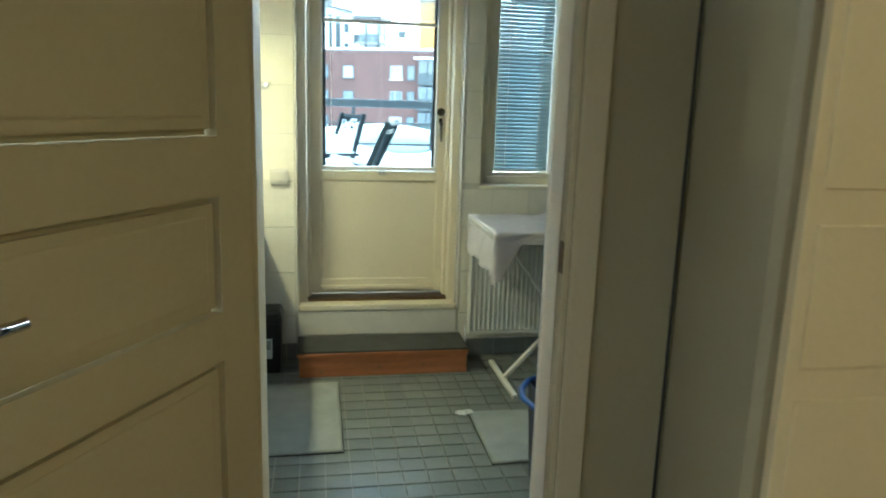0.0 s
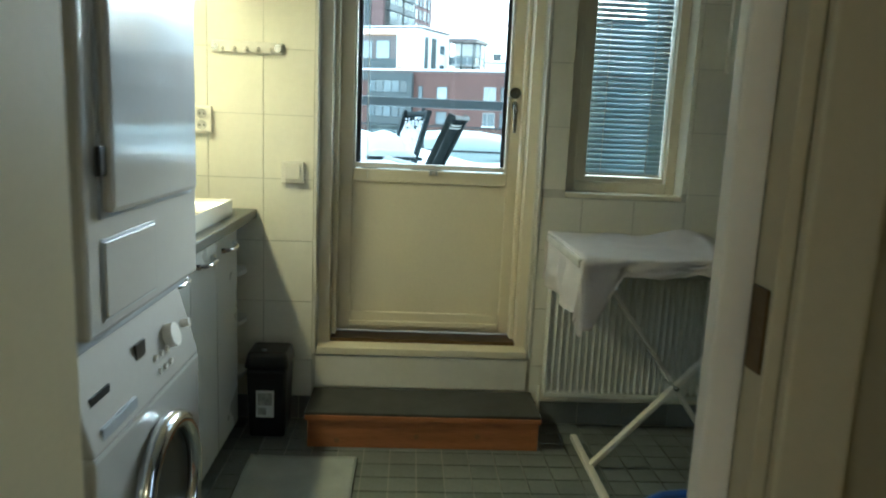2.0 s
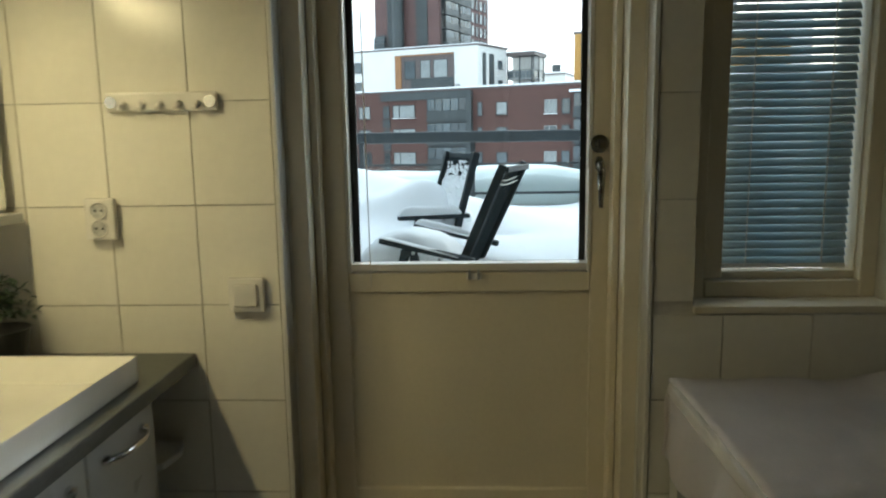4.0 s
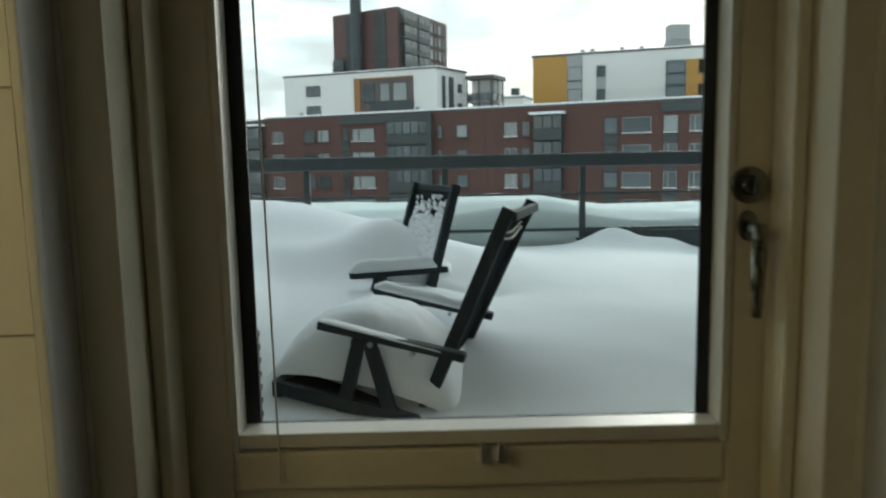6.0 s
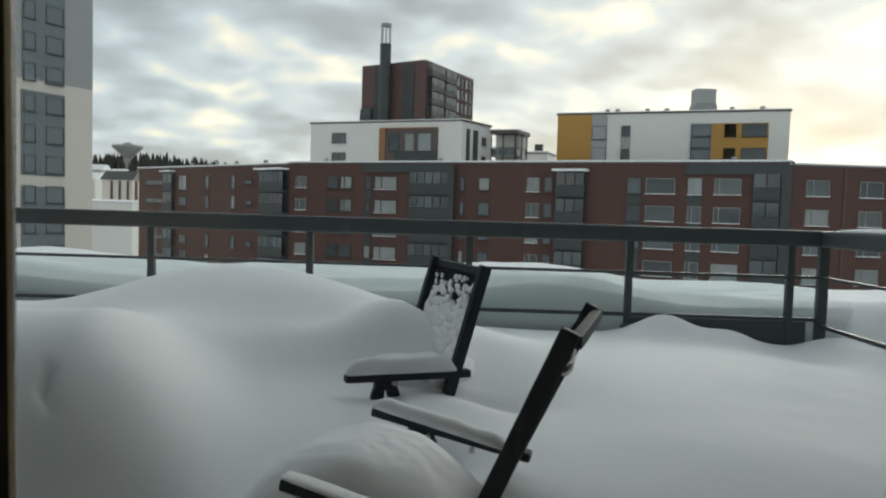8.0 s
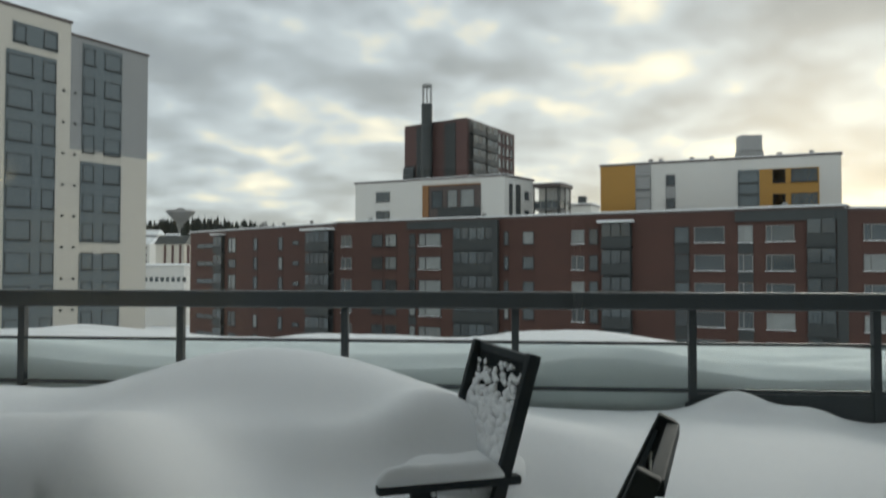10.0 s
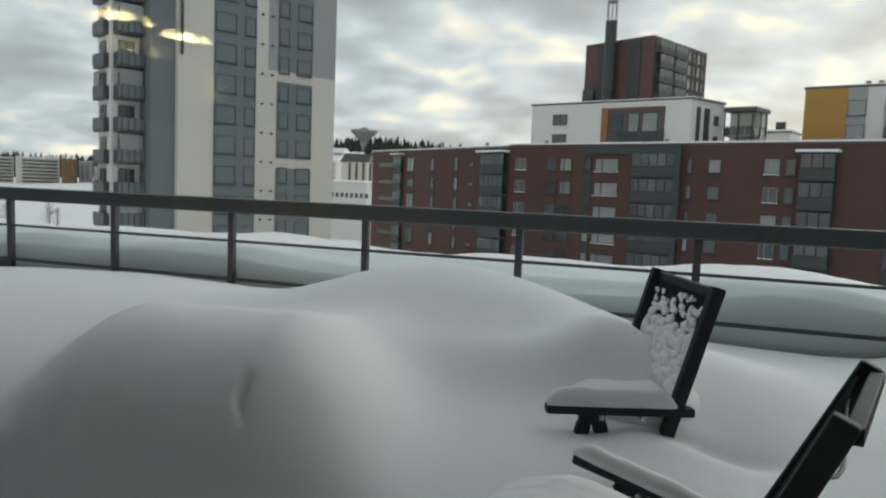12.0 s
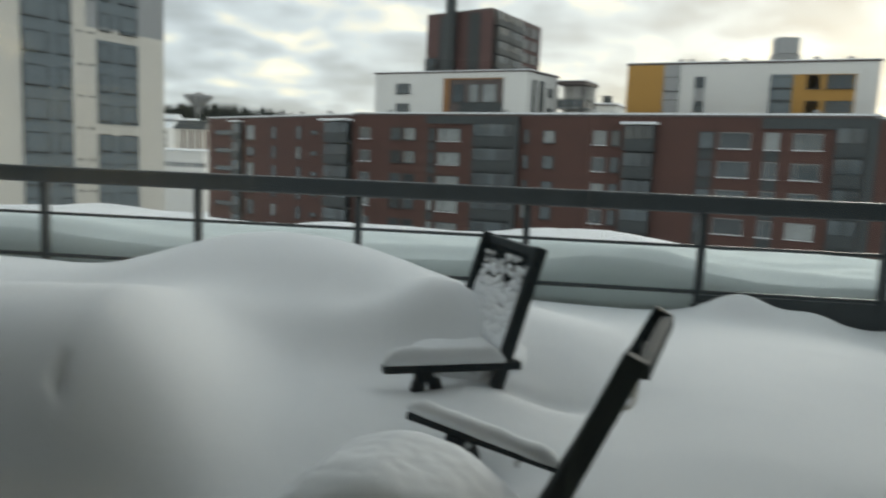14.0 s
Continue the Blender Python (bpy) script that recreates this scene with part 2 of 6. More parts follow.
M_CREAM = material("cream_render_facade", (0.62, 0.585, 0.52), 0.85, 0.05, 0.12, 2.0, 0.15, dist=0.02)
M_GREYFAC = material("mid_grey_facade_panel", (0.33, 0.335, 0.335), 0.7, 0.08, 0.2, 2.0, 0.1, dist=0.02)
M_BLUEGREY = material("blue_grey_facade_panel", (0.15, 0.178, 0.19), 0.6, 0.08, 0.3, 2.5, 0.1, dist=0.02)
M_SLATE = material("slate_grey_facade_panel", (0.047, 0.055, 0.057), 0.6, 0.15, 0.3, 2.5, 0.1, dist=0.02)
M_DARKFAC = material("dark_balcony_metal", (0.042, 0.050, 0.052), 0.5, 0.3, 0.5, 4, 0.1, dist=0.02)
M_OCHRE = material("ochre_facade_panel", (0.42, 0.235, 0.062), 0.8, 0.06, 0.2, 2, 0.1, dist=0.02)
M_TIMBER = material("brown_timber_cladding", (0.26, 0.13, 0.055), 0.7, 0.2, 0.6, 6, 0.2, dist=0.02)
M_ROOFEDGE = material("dark_roof_edge", (0.10, 0.08, 0.075), 0.6, 0.1, 0.5, 4, 0.1)
M_FARWIN = material("dark_window_glass", (0.055, 0.07, 0.078), 0.08, 0.35, 0.12, 0.5, 0.0, per_object=0.5, spec=0.8)
M_PALEWIN = material("window_with_pale_curtain", (0.26, 0.28, 0.28), 0.2, 0.2, 0.4, 3, 0.0, per_object=0.3, spec=0.7)
M_FRAME = material("dark_window_frame", (0.05, 0.053, 0.055), 0.5, 0.1, 1, 8, 0.0)
M_FRAMEW = material("grey_window_frame", (0.24, 0.24, 0.235), 0.5, 0.08, 1, 8, 0.0)
M_CONIFER = material("far_conifer_wood", (0.028, 0.036, 0.032), 0.95, 0.35, 0.05, 0.5, 0.3, dist=1.0)
M_TWIG = material("bare_birch_twig", (0.20, 0.185, 0.17), 0.9, 0.2, 2, 10, 0.1)
M_CONCRETE = material("far_concrete", (0.30, 0.30, 0.295), 0.8, 0.1, 0.1, 1, 0.1)


# ---------------------------------------------------------------- building helpers
def mesh_of(bm, name, mat=None, smooth=False, bevel=0.0):
    if bevel:
        bmesh.ops.bevel(bm, geom=list(bm.edges), offset=bevel, segments=2, affect="EDGES", profile=0.6, clamp_overlap=True)
    bmesh.ops.recalc_face_normals(bm, faces=bm.faces)
    me = bpy.data.meshes.new(name)
    bm.to_mesh(me)
    bm.free()
    if mat:
        me.materials.append(mat)
    if smooth:
        for f in me.polygons:
            f.use_smooth = True
    return me


def box(x0, x1, y0, y1, z0, z1, bm=None):
    bm = bm or bmesh.new()
    bmesh.ops.create_cube(bm, size=1, matrix=Matrix.LocRotScale(((x0 + x1) / 2, (y0 + y1) / 2, (z0 + z1) / 2), None, (x1 - x0, y1 - y0, z1 - z0)))
    return bm


def rod(a, b, r, bm=None, seg=10, r2=None):
    bm = bm or bmesh.new()
    a, b = Vector(a), Vector(b)
    m = Matrix.Translation((a + b) / 2) @ (b - a).to_track_quat("Z", "Y").to_matrix().to_4x4()
    bmesh.ops.create_cone(bm, cap_ends=True, segments=seg, radius1=r, radius2=r if r2 is None else r2, depth=(b - a).length, matrix=m)
    return bm


def beam(a, b, w, h, bm=None, up=(0, 0, 1)):
    """A square bar from a to b, w wide and h high."""
    bm = bm or bmesh.new()
    a, b = Vector(a), Vector(b)
    d = (b - a).normalized()
    s = d.cross(Vector(up)).normalized()
    u = s.cross(d)
    m = Matrix((s, d, u)).transposed().to_4x4()
    m = Matrix.Translation((a + b) / 2) @ m @ Matrix.Diagonal((w, (b - a).length, h, 1))
    bmesh.ops.create_cube(bm, size=1, matrix=m)
    return bm


def part(name, bm, mat, parent=None, label="", smooth=False, bevel=0.0):
    me = bm if isinstance(bm, bpy.types.Mesh) else mesh_of(bm, name, mat, smooth, bevel)
    o = new(name, me)
    if parent:
        o.parent = parent
    return tagged(o, label=label) if label else o


def thing(name, label, category, group="", kind="", at=(0, 0, 0)):
    o = new(name)
    o.empty_display_size = 0.1
    o.location = at
    return tagged(o, label, category, group, kind)


def solid(name, bm, mat, label, category, group="", kind="", smooth=False, bevel=0.0):
    return tagged(part(name, bm, mat, None, "", smooth, bevel), label, category, group, kind)


def tube(points, r, mat_name="tube", cyclic=False, res=4):
    c = bpy.data.curves.new(mat_name, "CURVE")
    c.dimensions, c.bevel_depth, c.bevel_resolution = "3D", r, 2
    s = c.splines.new("BEZIER")
    s.bezier_points.add(len(points) - 1)
    for bp, p in zip(s.bezier_points, points):
        bp.co = p
        bp.handle_left_type = bp.handle_right_type = "AUTO"
    s.use_cyclic_u, s.resolution_u = cyclic, res
    o = bpy.data.objects.new(mat_name, c)
    scene.collection.objects.link(o)
    me = bpy.data.meshes.new_from_object(o.evaluated_get(bpy.context.evaluated_depsgraph_get()))
    bpy.data.objects.remove(o)
    bpy.data.curves.remove(c)
    return me


def tube_part(name, points, r, mat, parent, label="", cyclic=False):
    me = tube(points, r, name, cyclic)
    me.materials.clear()
    me.materials.append(mat)
    for f in me.polygons:
        f.use_smooth = True
    return part(name, me, mat, parent, label)


# ---------------------------------------------------------------- room shell
WY = -0.235          # inner face of the outside wall
XL, XR = -1.32, 2.35 # side walls of the laundry room
DY0, DY1 = -2.50, -2.25  # wall with the inner doorway
CEIL = 2.45
OUT = 0.10           # outer face of the outside wall

wall_n = thing("wall_north", "white tiled outside wall with a glazed door and a window", "wall", kind="structure")
bm = bmesh.new()
Z0 = -0.1
for x0, x1, z0, z1 in ((XL - 0.2, -0.452, Z0, CEIL), (0.446, 0.56, Z0, CEIL), (1.045, XR + 0.2, Z0, CEIL),
                       (-0.452, 0.446, 2.36, CEIL), (0.56, 1.045, Z0, 1.0), (0.56, 1.045, 2.26, CEIL), (-0.452, 0.446, Z0, 0.288)):
    box(x0, x1, WY + 0.006, OUT, z0, z1, bm)
for x0, x1 in ((-9.0, XL - 0.2), (XR + 0.2, 9.0)):
    box(x0, x1, OUT - 0.15, OUT, -1, 3.2, bm)
box(-9, 9, OUT - 0.15, OUT, CEIL, 3.2, bm)
part("wall_core", bm, M_GROUT, wall_n)
# unseen dark layer outside, added so the wall throws little light on the snow
bm = bmesh.new()
for x0, x1, z0, z1 in ((-9.0, -0.56, -1, 2.86), (0.50, 0.54, -1, 2.86), (1.07, 9.0, -1, 2.86), (-0.56, 0.50, 2.38, 2.86), (0.54, 1.07, 2.28, 2.86), (0.54, 1.07, -1, 0.98), (-0.56, 0.50, -1, 0.27)):
    box(x0, x1, OUT + 0.003, OUT + 0.06, z0, z1, bm)
part("bounce_cladding", bm, M_SLATE, wall_n, "unseen dark grey cladding added to cut bounce onto the snow")
part("dark_backing", box(1.297, XR, WY + 0.0035, WY + 0.0055, 0.10, CEIL), M_DARKTILE, wall_n)

wall_w = solid("wall_west", box(XL - 0.15, XL, DY1, WY + 0.006, -0.1, CEIL), M_TILE, "white tiled side wall behind the washstand", "wall", kind="structure")
wall_e = solid("wall_east", box(XR, XR + 0.15, DY1, WY + 0.006, -0.1, CEIL), M_DARKTILE, "dark tiled side wall of the shower corner", "wall", kind="structure")
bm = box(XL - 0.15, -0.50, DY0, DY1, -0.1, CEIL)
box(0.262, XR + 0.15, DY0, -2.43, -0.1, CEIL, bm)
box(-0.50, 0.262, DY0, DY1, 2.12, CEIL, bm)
solid("wall_south", bm, M_HALLDIM, "painted wall round the inner doorway", "wall", kind="structure")
solid("ceiling", box(XL - 0.15, XR + 0.15, -6.0, OUT, CEIL, CEIL + 0.12), M_PAINT, "plain white ceiling", "ceiling", kind="structure")
floor_ob = thing("floor", "grey tiled laundry room floor with pale joints", "floor", kind="structure")
part("floor_bed", box(XL, XR, DY0, WY + 0.006, -0.12, -0.006), M_FLOORGROUT, floor_ob)
solid("hall_floor", box(-2.2, 2.2, -6.0, DY0, -0.12, -0.004), M_HALLFLOOR, "brown wooden hall floor", "floor", kind="structure")

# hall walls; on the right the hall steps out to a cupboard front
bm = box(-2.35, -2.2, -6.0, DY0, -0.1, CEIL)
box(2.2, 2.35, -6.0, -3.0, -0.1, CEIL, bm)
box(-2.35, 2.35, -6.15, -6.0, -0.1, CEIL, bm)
solid("wall_hall", bm, M_HALLDIM, "painted walls of the hall", "wall", kind="structure")
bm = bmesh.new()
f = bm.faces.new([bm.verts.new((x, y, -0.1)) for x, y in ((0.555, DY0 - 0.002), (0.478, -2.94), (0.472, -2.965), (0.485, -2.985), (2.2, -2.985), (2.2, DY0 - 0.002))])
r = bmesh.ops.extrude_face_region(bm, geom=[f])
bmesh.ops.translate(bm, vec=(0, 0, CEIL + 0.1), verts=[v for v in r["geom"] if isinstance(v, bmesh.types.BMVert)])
solid("wall_return", bm, M_HALLDIM, "painted wall return beside the doorway", "wall", kind="structure", smooth=False)

solid("corner_gap", box(0.541, 0.546, DY0 - 0.010, DY0 - 0.003, 0, CEIL), M_RUBBER, "dark open joint in the wall corner", "joint", kind="structure")
cup = thing("cupboard_front", "yellowish painted cupboard door with moulded raised panels", "cupboard")
part("leaf", box(0.50, 1.25, -3.012, -2.987, 0.05, 2.38), M_YELLOW, cup, bevel=0.003)
for z0, z1 in ((0.15, 0.921), (0.985, 1.255), (1.32, 2.28)):
    part("raised_field", box(0.527, 1.22, -3.017, -3.009, z0, z1), M_YELLOW, cup, bevel=0.0025)

# ---------------------------------------------------------------- inner doorway
fr = thing("door_frame_inner", "painted inner door frame with a rebate, dim and lit tones in its colour", "door frame", kind="structure")
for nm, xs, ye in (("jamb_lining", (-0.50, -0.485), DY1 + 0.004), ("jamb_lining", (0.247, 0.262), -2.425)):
    part(nm, box(xs[0], xs[1], DY0 + 0.045, ye, 0, 2.12), M_DOORDIM, fr, bevel=0.002)
# brighter cream than the rest of the frame: its lit edge is painted in
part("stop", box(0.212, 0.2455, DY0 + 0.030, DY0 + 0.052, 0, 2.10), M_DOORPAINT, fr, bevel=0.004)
part("rebate", box(0.247, 0.262, DY0 - 0.004, DY0 + 0.044, 0, 2.12), M_DOORDIM, fr, bevel=0.002)
part("head_lining", box(-0.485, 0.247, DY0, DY1, 2.10, 2.12), M_DOORDIM, fr, bevel=0.002)
part("casing", box(0.263, 0.33, DY0 - 0.016, DY0 - 0.001, 0, 2.18), M_DOORDIM, fr, bevel=0.004)
part("casing", box(-0.565, -0.501, DY0 - 0.016, DY0 - 0.001, 0, 2.18), M_DOORDIM, fr, bevel=0.004)
part("casing", box(-0.50, 0.262, DY0 - 0.016, DY0 - 0.001, 2.121, 2.18), M_DOORDIM, fr, bevel=0.004)
part("strike_plate", box(0.2435, 0.2465, DY0 + 0.000, DY0 + 0.028, 1.045, 1.125), M_BRASS, fr, "worn brass strike plate", bevel=0.001)
part("threshold", box(-0.485, 0.247, DY0 - 0.01, DY1, -0.004, 0.014), M_WOOD, fr, "worn wooden threshold", bevel=0.004)

# the open leaf: a moulded panel door, hinge on its local origin, leaf along local x
leaf = thing("panel_door", "open cream moulded panel door standing into the hall", "door", at=(-0.505, DY0 - 0.03, 0))
leaf.rotation_euler = (0, 0, radians(180 + 61))
LW = 0.79


def leaf_panels(bm):
    """Stiles and rails round recessed panels, on both faces."""
    rails = (0.03, 0.20, 0.90, 1.006, 1.25, 1.37, 1.98, 2.07)
    box(0, 0.115, -0.02, 0.02, 0.02, 2.07, bm)
    box(LW - 0.115, LW, -0.02, 0.02, 0.02, 2.07, bm)
    for i in range(0, len(rails), 2):
        box(0.1145, LW - 0.1145, -0.02, 0.02, rails[i], rails[i + 1], bm)
    return rails


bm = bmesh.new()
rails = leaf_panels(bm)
part("leaf_frame", bm, M_DOORDIM, leaf)
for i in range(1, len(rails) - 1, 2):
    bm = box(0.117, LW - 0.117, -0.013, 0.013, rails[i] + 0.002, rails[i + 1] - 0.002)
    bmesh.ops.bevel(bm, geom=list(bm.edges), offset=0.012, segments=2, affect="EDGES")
    part("panel", bm, M_DOORDIM, leaf)
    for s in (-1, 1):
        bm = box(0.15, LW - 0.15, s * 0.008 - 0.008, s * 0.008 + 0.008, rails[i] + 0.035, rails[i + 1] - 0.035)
        part("raised_field", bm, M_DOORDIM, leaf, bevel=0.006)
for s in (-1, 1):
    hd = part("handle", rod((LW - 0.06, s * 0.02, 1.13), (LW - 0.06, s * 0.065, 1.13), 0.010), M_CHROME, leaf, "satin metal lever handle", smooth=True)
    part("lever", rod((LW - 0.06, s * 0.062, 1.13), (LW - 0.18, s * 0.062, 1.13), 0.009), M_CHROME, hd, smooth=True)
for z in (0.25, 1.05, 1.85):
    part("hinge", rod((-0.012, -0.024, z - 0.045), (-0.012, -0.024, z + 0.045), 0.008), M_CHROME, leaf, smooth=True)

# ---------------------------------------------------------------- terrace door
door = thing("door_1", "cream glazed terrace door with steel lock in a deep frame", "door", kind="structure")
# casing box in the wall opening
part("frame_jamb", box(-0.452, -0.402, -0.17, 0.06, 0.29, 2.36), M_DOORPAINT, door, bevel=0.004)
part("frame_jamb", box(0.402, 0.446, -0.17, 0.06, 0.29, 2.36), M_DOORPAINT, door, bevel=0.004)
part("frame_head", box(-0.402, 0.402, -0.17, 0.06, 2.30, 2.36), M_DOORPAINT, door, bevel=0.004)
part("frame_sill", box(-0.446, 0.440, -0.245, 0.06, 0.290, 0.322), M_DOORPAINT, door, bevel=0.004)
part("sill_strip", box(-0.40, 0.40, -0.16, -0.05, 0.322, 0.338), M_BRASS, door, "dull threshold strip", bevel=0.002)
for sx in (-1, 1):
    x = 0.40 * sx
    part("inner_bead", box(min(x, x - 0.018 * sx), max(x, x - 0.018 * sx), -0.11, -0.055, 0.338, 2.30), M_DOORPAINT, door, bevel=0.004)
for sx, xe in ((-1, -0.452), (1, 0.446)):
    part("edge_trim", box(min(xe, xe - 0.012 * -sx), max(xe, xe - 0.012 * -sx), WY - 0.006, WY + 0.06, 0.29, 2.36), M_PLASTIC, door, "white tile edge strip", bevel=0.003)
    part("tile_reveal", box(min(xe, xe - 0.006 * sx), max(xe, xe - 0.006 * sx), WY + 0.061, -0.171, 0.325, 2.36), M_TILE, door)
# leaf
LX, LZ0, LZ1, GX0, GX1, GZ0, GZ1 = 0.396, 0.345, 2.295, -0.325, 0.337, 1.06, 2.19
part("stile", box(-LX, GX0, -0.05, 0.004, LZ0, LZ1), M_DOORPAINT, door, bevel=0.005)
part("stile", box(GX1, LX, -0.05, 0.004, LZ0, LZ1), M_DOORPAINT, door, bevel=0.005)
part("top_rail", box(GX0, GX1, -0.05, 0.004, GZ1, LZ1), M_DOORPAINT, door, bevel=0.005)
part("mid_rail", box(GX0, GX1, -0.05, 0.004, 1.005, GZ0), M_DOORPAINT, door, bevel=0.005)
part("bottom_rail", box(GX0, GX1, -0.05, 0.004, LZ0, 0.428), M_DOORPAINT, door, bevel=0.005)
part("lower_panel", box(GX0 - 0.003, GX1 + 0.003, -0.040, 0.002, 0.426, 1.008), M_DOORPAINT, door)
part("weather_bar", box(-0.33, 0.33, -0.066, -0.0505, 0.365, 0.39), M_DOORPAINT, door, bevel=0.005)
for nm, a in (("bead", (GX0, GX0 + 0.010, GZ0, GZ1)), ("bead", (GX1 - 0.010, GX1, GZ0, GZ1)), ("bead", (GX0 + 0.01, GX1 - 0.01, GZ0 + 0.006, GZ0 + 0.026)), ("bead", (GX0 + 0.01, GX1 - 0.01, GZ1 - 0.012, GZ1))):
    part(nm, box(a[0], a[1], -0.054, -0.010, a[2], a[3]), M_PLASTIC, door, "white glazing bead", bevel=0.002)
for a in ((GX0 + 0.003, GX0 + 0.029, GZ0 + 0.003, GZ1 - 0.003), (GX1 - 0.026, GX1 - 0.003, GZ0 + 0.003, GZ1 - 0.003),
          (GX0 + 0.029, GX1 - 0.026, GZ0 + 0.003, GZ0 + 0.026), (GX0 + 0.029, GX1 - 0.026, GZ1 - 0.02, GZ1 - 0.003)):
    part("gasket", box(a[0], a[1], -0.0095, -0.0025, a[2], a[3]), M_GASKET, door, "black glazing gasket", bevel=0.002)
pane = part("pane", box(GX0 + 0.016, GX1 - 0.015, -0.002, 0.002, GZ0 + 0.018, GZ1 - 0.018), M_GLASS, door, "clear double glazing")
pane.visible_shadow = False
pane = part("pane", box(-0.398, 0.398, 0.024, 0.028, GZ0 - 0.05, GZ1 + 0.05), M_GLASS, door)
pane.visible_shadow = False
# lock and lever on the right stile
LK = 0.355
rose = part("lock_rose", rod((LK, -0.050, 1.404), (LK, -0.060, 1.404), 0.024, seg=28), M_STEEL, door, "polished lock cylinder rose", bevel=0.003)
part("cylinder", rod((LK, -0.060, 1.404), (LK, -0.069, 1.404), 0.0135, seg=20, r2=0.011), M_STEEL, rose, bevel=0.001)
part("thumb_turn", box(LK - 0.003, LK + 0.003, -0.080, -0.068, 1.393, 1.415), M_STEEL, rose, bevel=0.001)
bm = rod((LK, -0.050, 1.352), (LK, -0.057, 1.352), 0.012, seg=20)
for v in bm.verts:
    v.co.z = 1.352 + (v.co.z - 1.352) * 1.7
esc = part("escutcheon", bm, M_STEEL, door, bevel=0.002)
part("neck", rod((LK, -0.057, 1.350), (LK, -0.088, 1.350), 0.0075), M_STEEL, esc, smooth=True)
lv = part("lever_handle", rod((LK, -0.088, 1.356), (LK, -0.090, 1.325), 0.0075, r2=0.0105, seg=16), M_STEEL, door, "long hanging steel lever", smooth=True)
part("grip", rod((LK, -0.090, 1.326), (LK + 0.001, -0.086, 1.238), 0.0105, r2=0.0055, seg=16), M_STEEL, lv, smooth=True)
ltch = part("blind_catch", box(0.0, 0.042, -0.060, -0.050, 1.042, 1.062), M_PLASTIC, door, "small clear blind catch", bevel=0.003)
part("prong", box(0.006, 0.012, -0.068, -0.060, 1.044, 1.070), M_ALU, ltch)
part("prong", box(0.030, 0.036, -0.068, -0.060, 1.044, 1.070), M_ALU, ltch)
part("blind_cord", rod((-0.272, -0.055, 2.16), (-0.262, -0.056, 1.02), 0.0015, seg=6), M_PLASTIC, door)
# raised blind of the door
blind = thing("door_blind", "raised white venetian blind in the door glazing", "blind")
part("headrail", box(GX0 + 0.012, GX1 - 0.012, -0.045, -0.012, 2.14, 2.178), M_PLASTIC, blind, bevel=0.003)
z = 2.132
while z > 1.90:
    part("slat", box(GX0 + 0.02, GX1 - 0.02, -0.041, -0.016, z - 0.0008, z + 0.0008), M_BLIND, blind)
    z -= 0.0085
part("bottom_bar", box(GX0 + 0.018, GX1 - 0.018, -0.042, -0.015, 1.872, 1.89), M_PLASTIC, blind, bevel=0.003)

# wall under the door
part("plinth_panel", box(-0.452, 0.446, WY - 0.004, WY + 0.004, 0.148, 0.286), M_PLASTIC, door, "white painted panel under the sill", bevel=0.002)

# ---------------------------------------------------------------- window
win = thing("window_1", "narrow cream framed window with a lowered blind", "window", kind="structure")
WX0, WX1, WZ0, WZ1 = 0.56, 1.045, 1.0, 2.26
part("sill", box(WX0, WX1, WY - 0.004, -0.10, WZ0 - 0.012, WZ0 + 0.006), M_DOORPAINT, win, bevel=0.002)
for a in ((WX0, WX0 + 0.055, WZ0 + 0.006, WZ1), (WX1 - 0.04, WX1, WZ0 + 0.006, WZ1), (WX0 + 0.055, WX1 - 0.04, WZ0 + 0.006, WZ0 + 0.05), (WX0 + 0.055, WX1 - 0.04, WZ1 - 0.05, WZ1)):
    part("window_frame", box(a[0], a[1], -0.14, 0.05, a[2], a[3]), M_DOORPAINT, win, bevel=0.004)
SX0, SX1, SZ0, SZ1 = WX0 + 0.056, WX1 - 0.041, WZ0 + 0.051, WZ1 - 0.051
for a in ((SX0, SX0 + 0.05, SZ0, SZ1), (SX1 - 0.004, SX1, SZ0, SZ1), (SX0 + 0.05, SX1 - 0.004, SZ0, SZ0 + 0.02), (SX0 + 0.05, SX1 - 0.004, SZ1 - 0.04, SZ1)):
    part("sash", box(a[0], a[1], -0.115, -0.03, a[2], a[3]), M_DOORPAINT, win, bevel=0.003)
pane = part("pane", box(SX0 + 0.048, SX1 - 0.003, -0.045, -0.041, SZ0 + 0.018, SZ1 - 0.038), M_GLASS, win)
pane.visible_shadow = False
wb = thing("window_blind", "lowered pale venetian blind behind the window glass", "blind")
part("headrail", box(SX0 + 0.053, SX1 - 0.006, -0.092, -0.06, SZ1 - 0.072, SZ1 - 0.042), M_PLASTIC, wb, bevel=0.003)
bm = bmesh.new()
sx0, sx1 = SX0 + 0.056, SX1 - 0.008
bmesh.ops.create_grid(bm, x_segments=1, y_segments=4, size=0.5, matrix=Matrix.Diagonal((sx1 - sx0, 0.025, 1, 1)))
for v in bm.verts:
    v.co.z = 0.0028 * (1 - (v.co.y / 0.0125) ** 2)
bmesh.ops.solidify(bm, geom=list(bm.faces), thickness=0.0006)
slat_me = mesh_of(bm, "slat", M_BLIND, True)
z = SZ1 - 0.085
while z > SZ0 + 0.035:
    o = part("slat", slat_me, None, wb)
    o.location = ((sx0 + sx1) / 2, -0.075, z)
    o.rotation_euler = (radians(57), 0, 0)
    z -= 0.0215
part("bottom_bar", box(sx0, sx1, -0.085, -0.065, SZ0 + 0.022, SZ0 + 0.034), M_PLASTIC, wb, bevel=0.003)
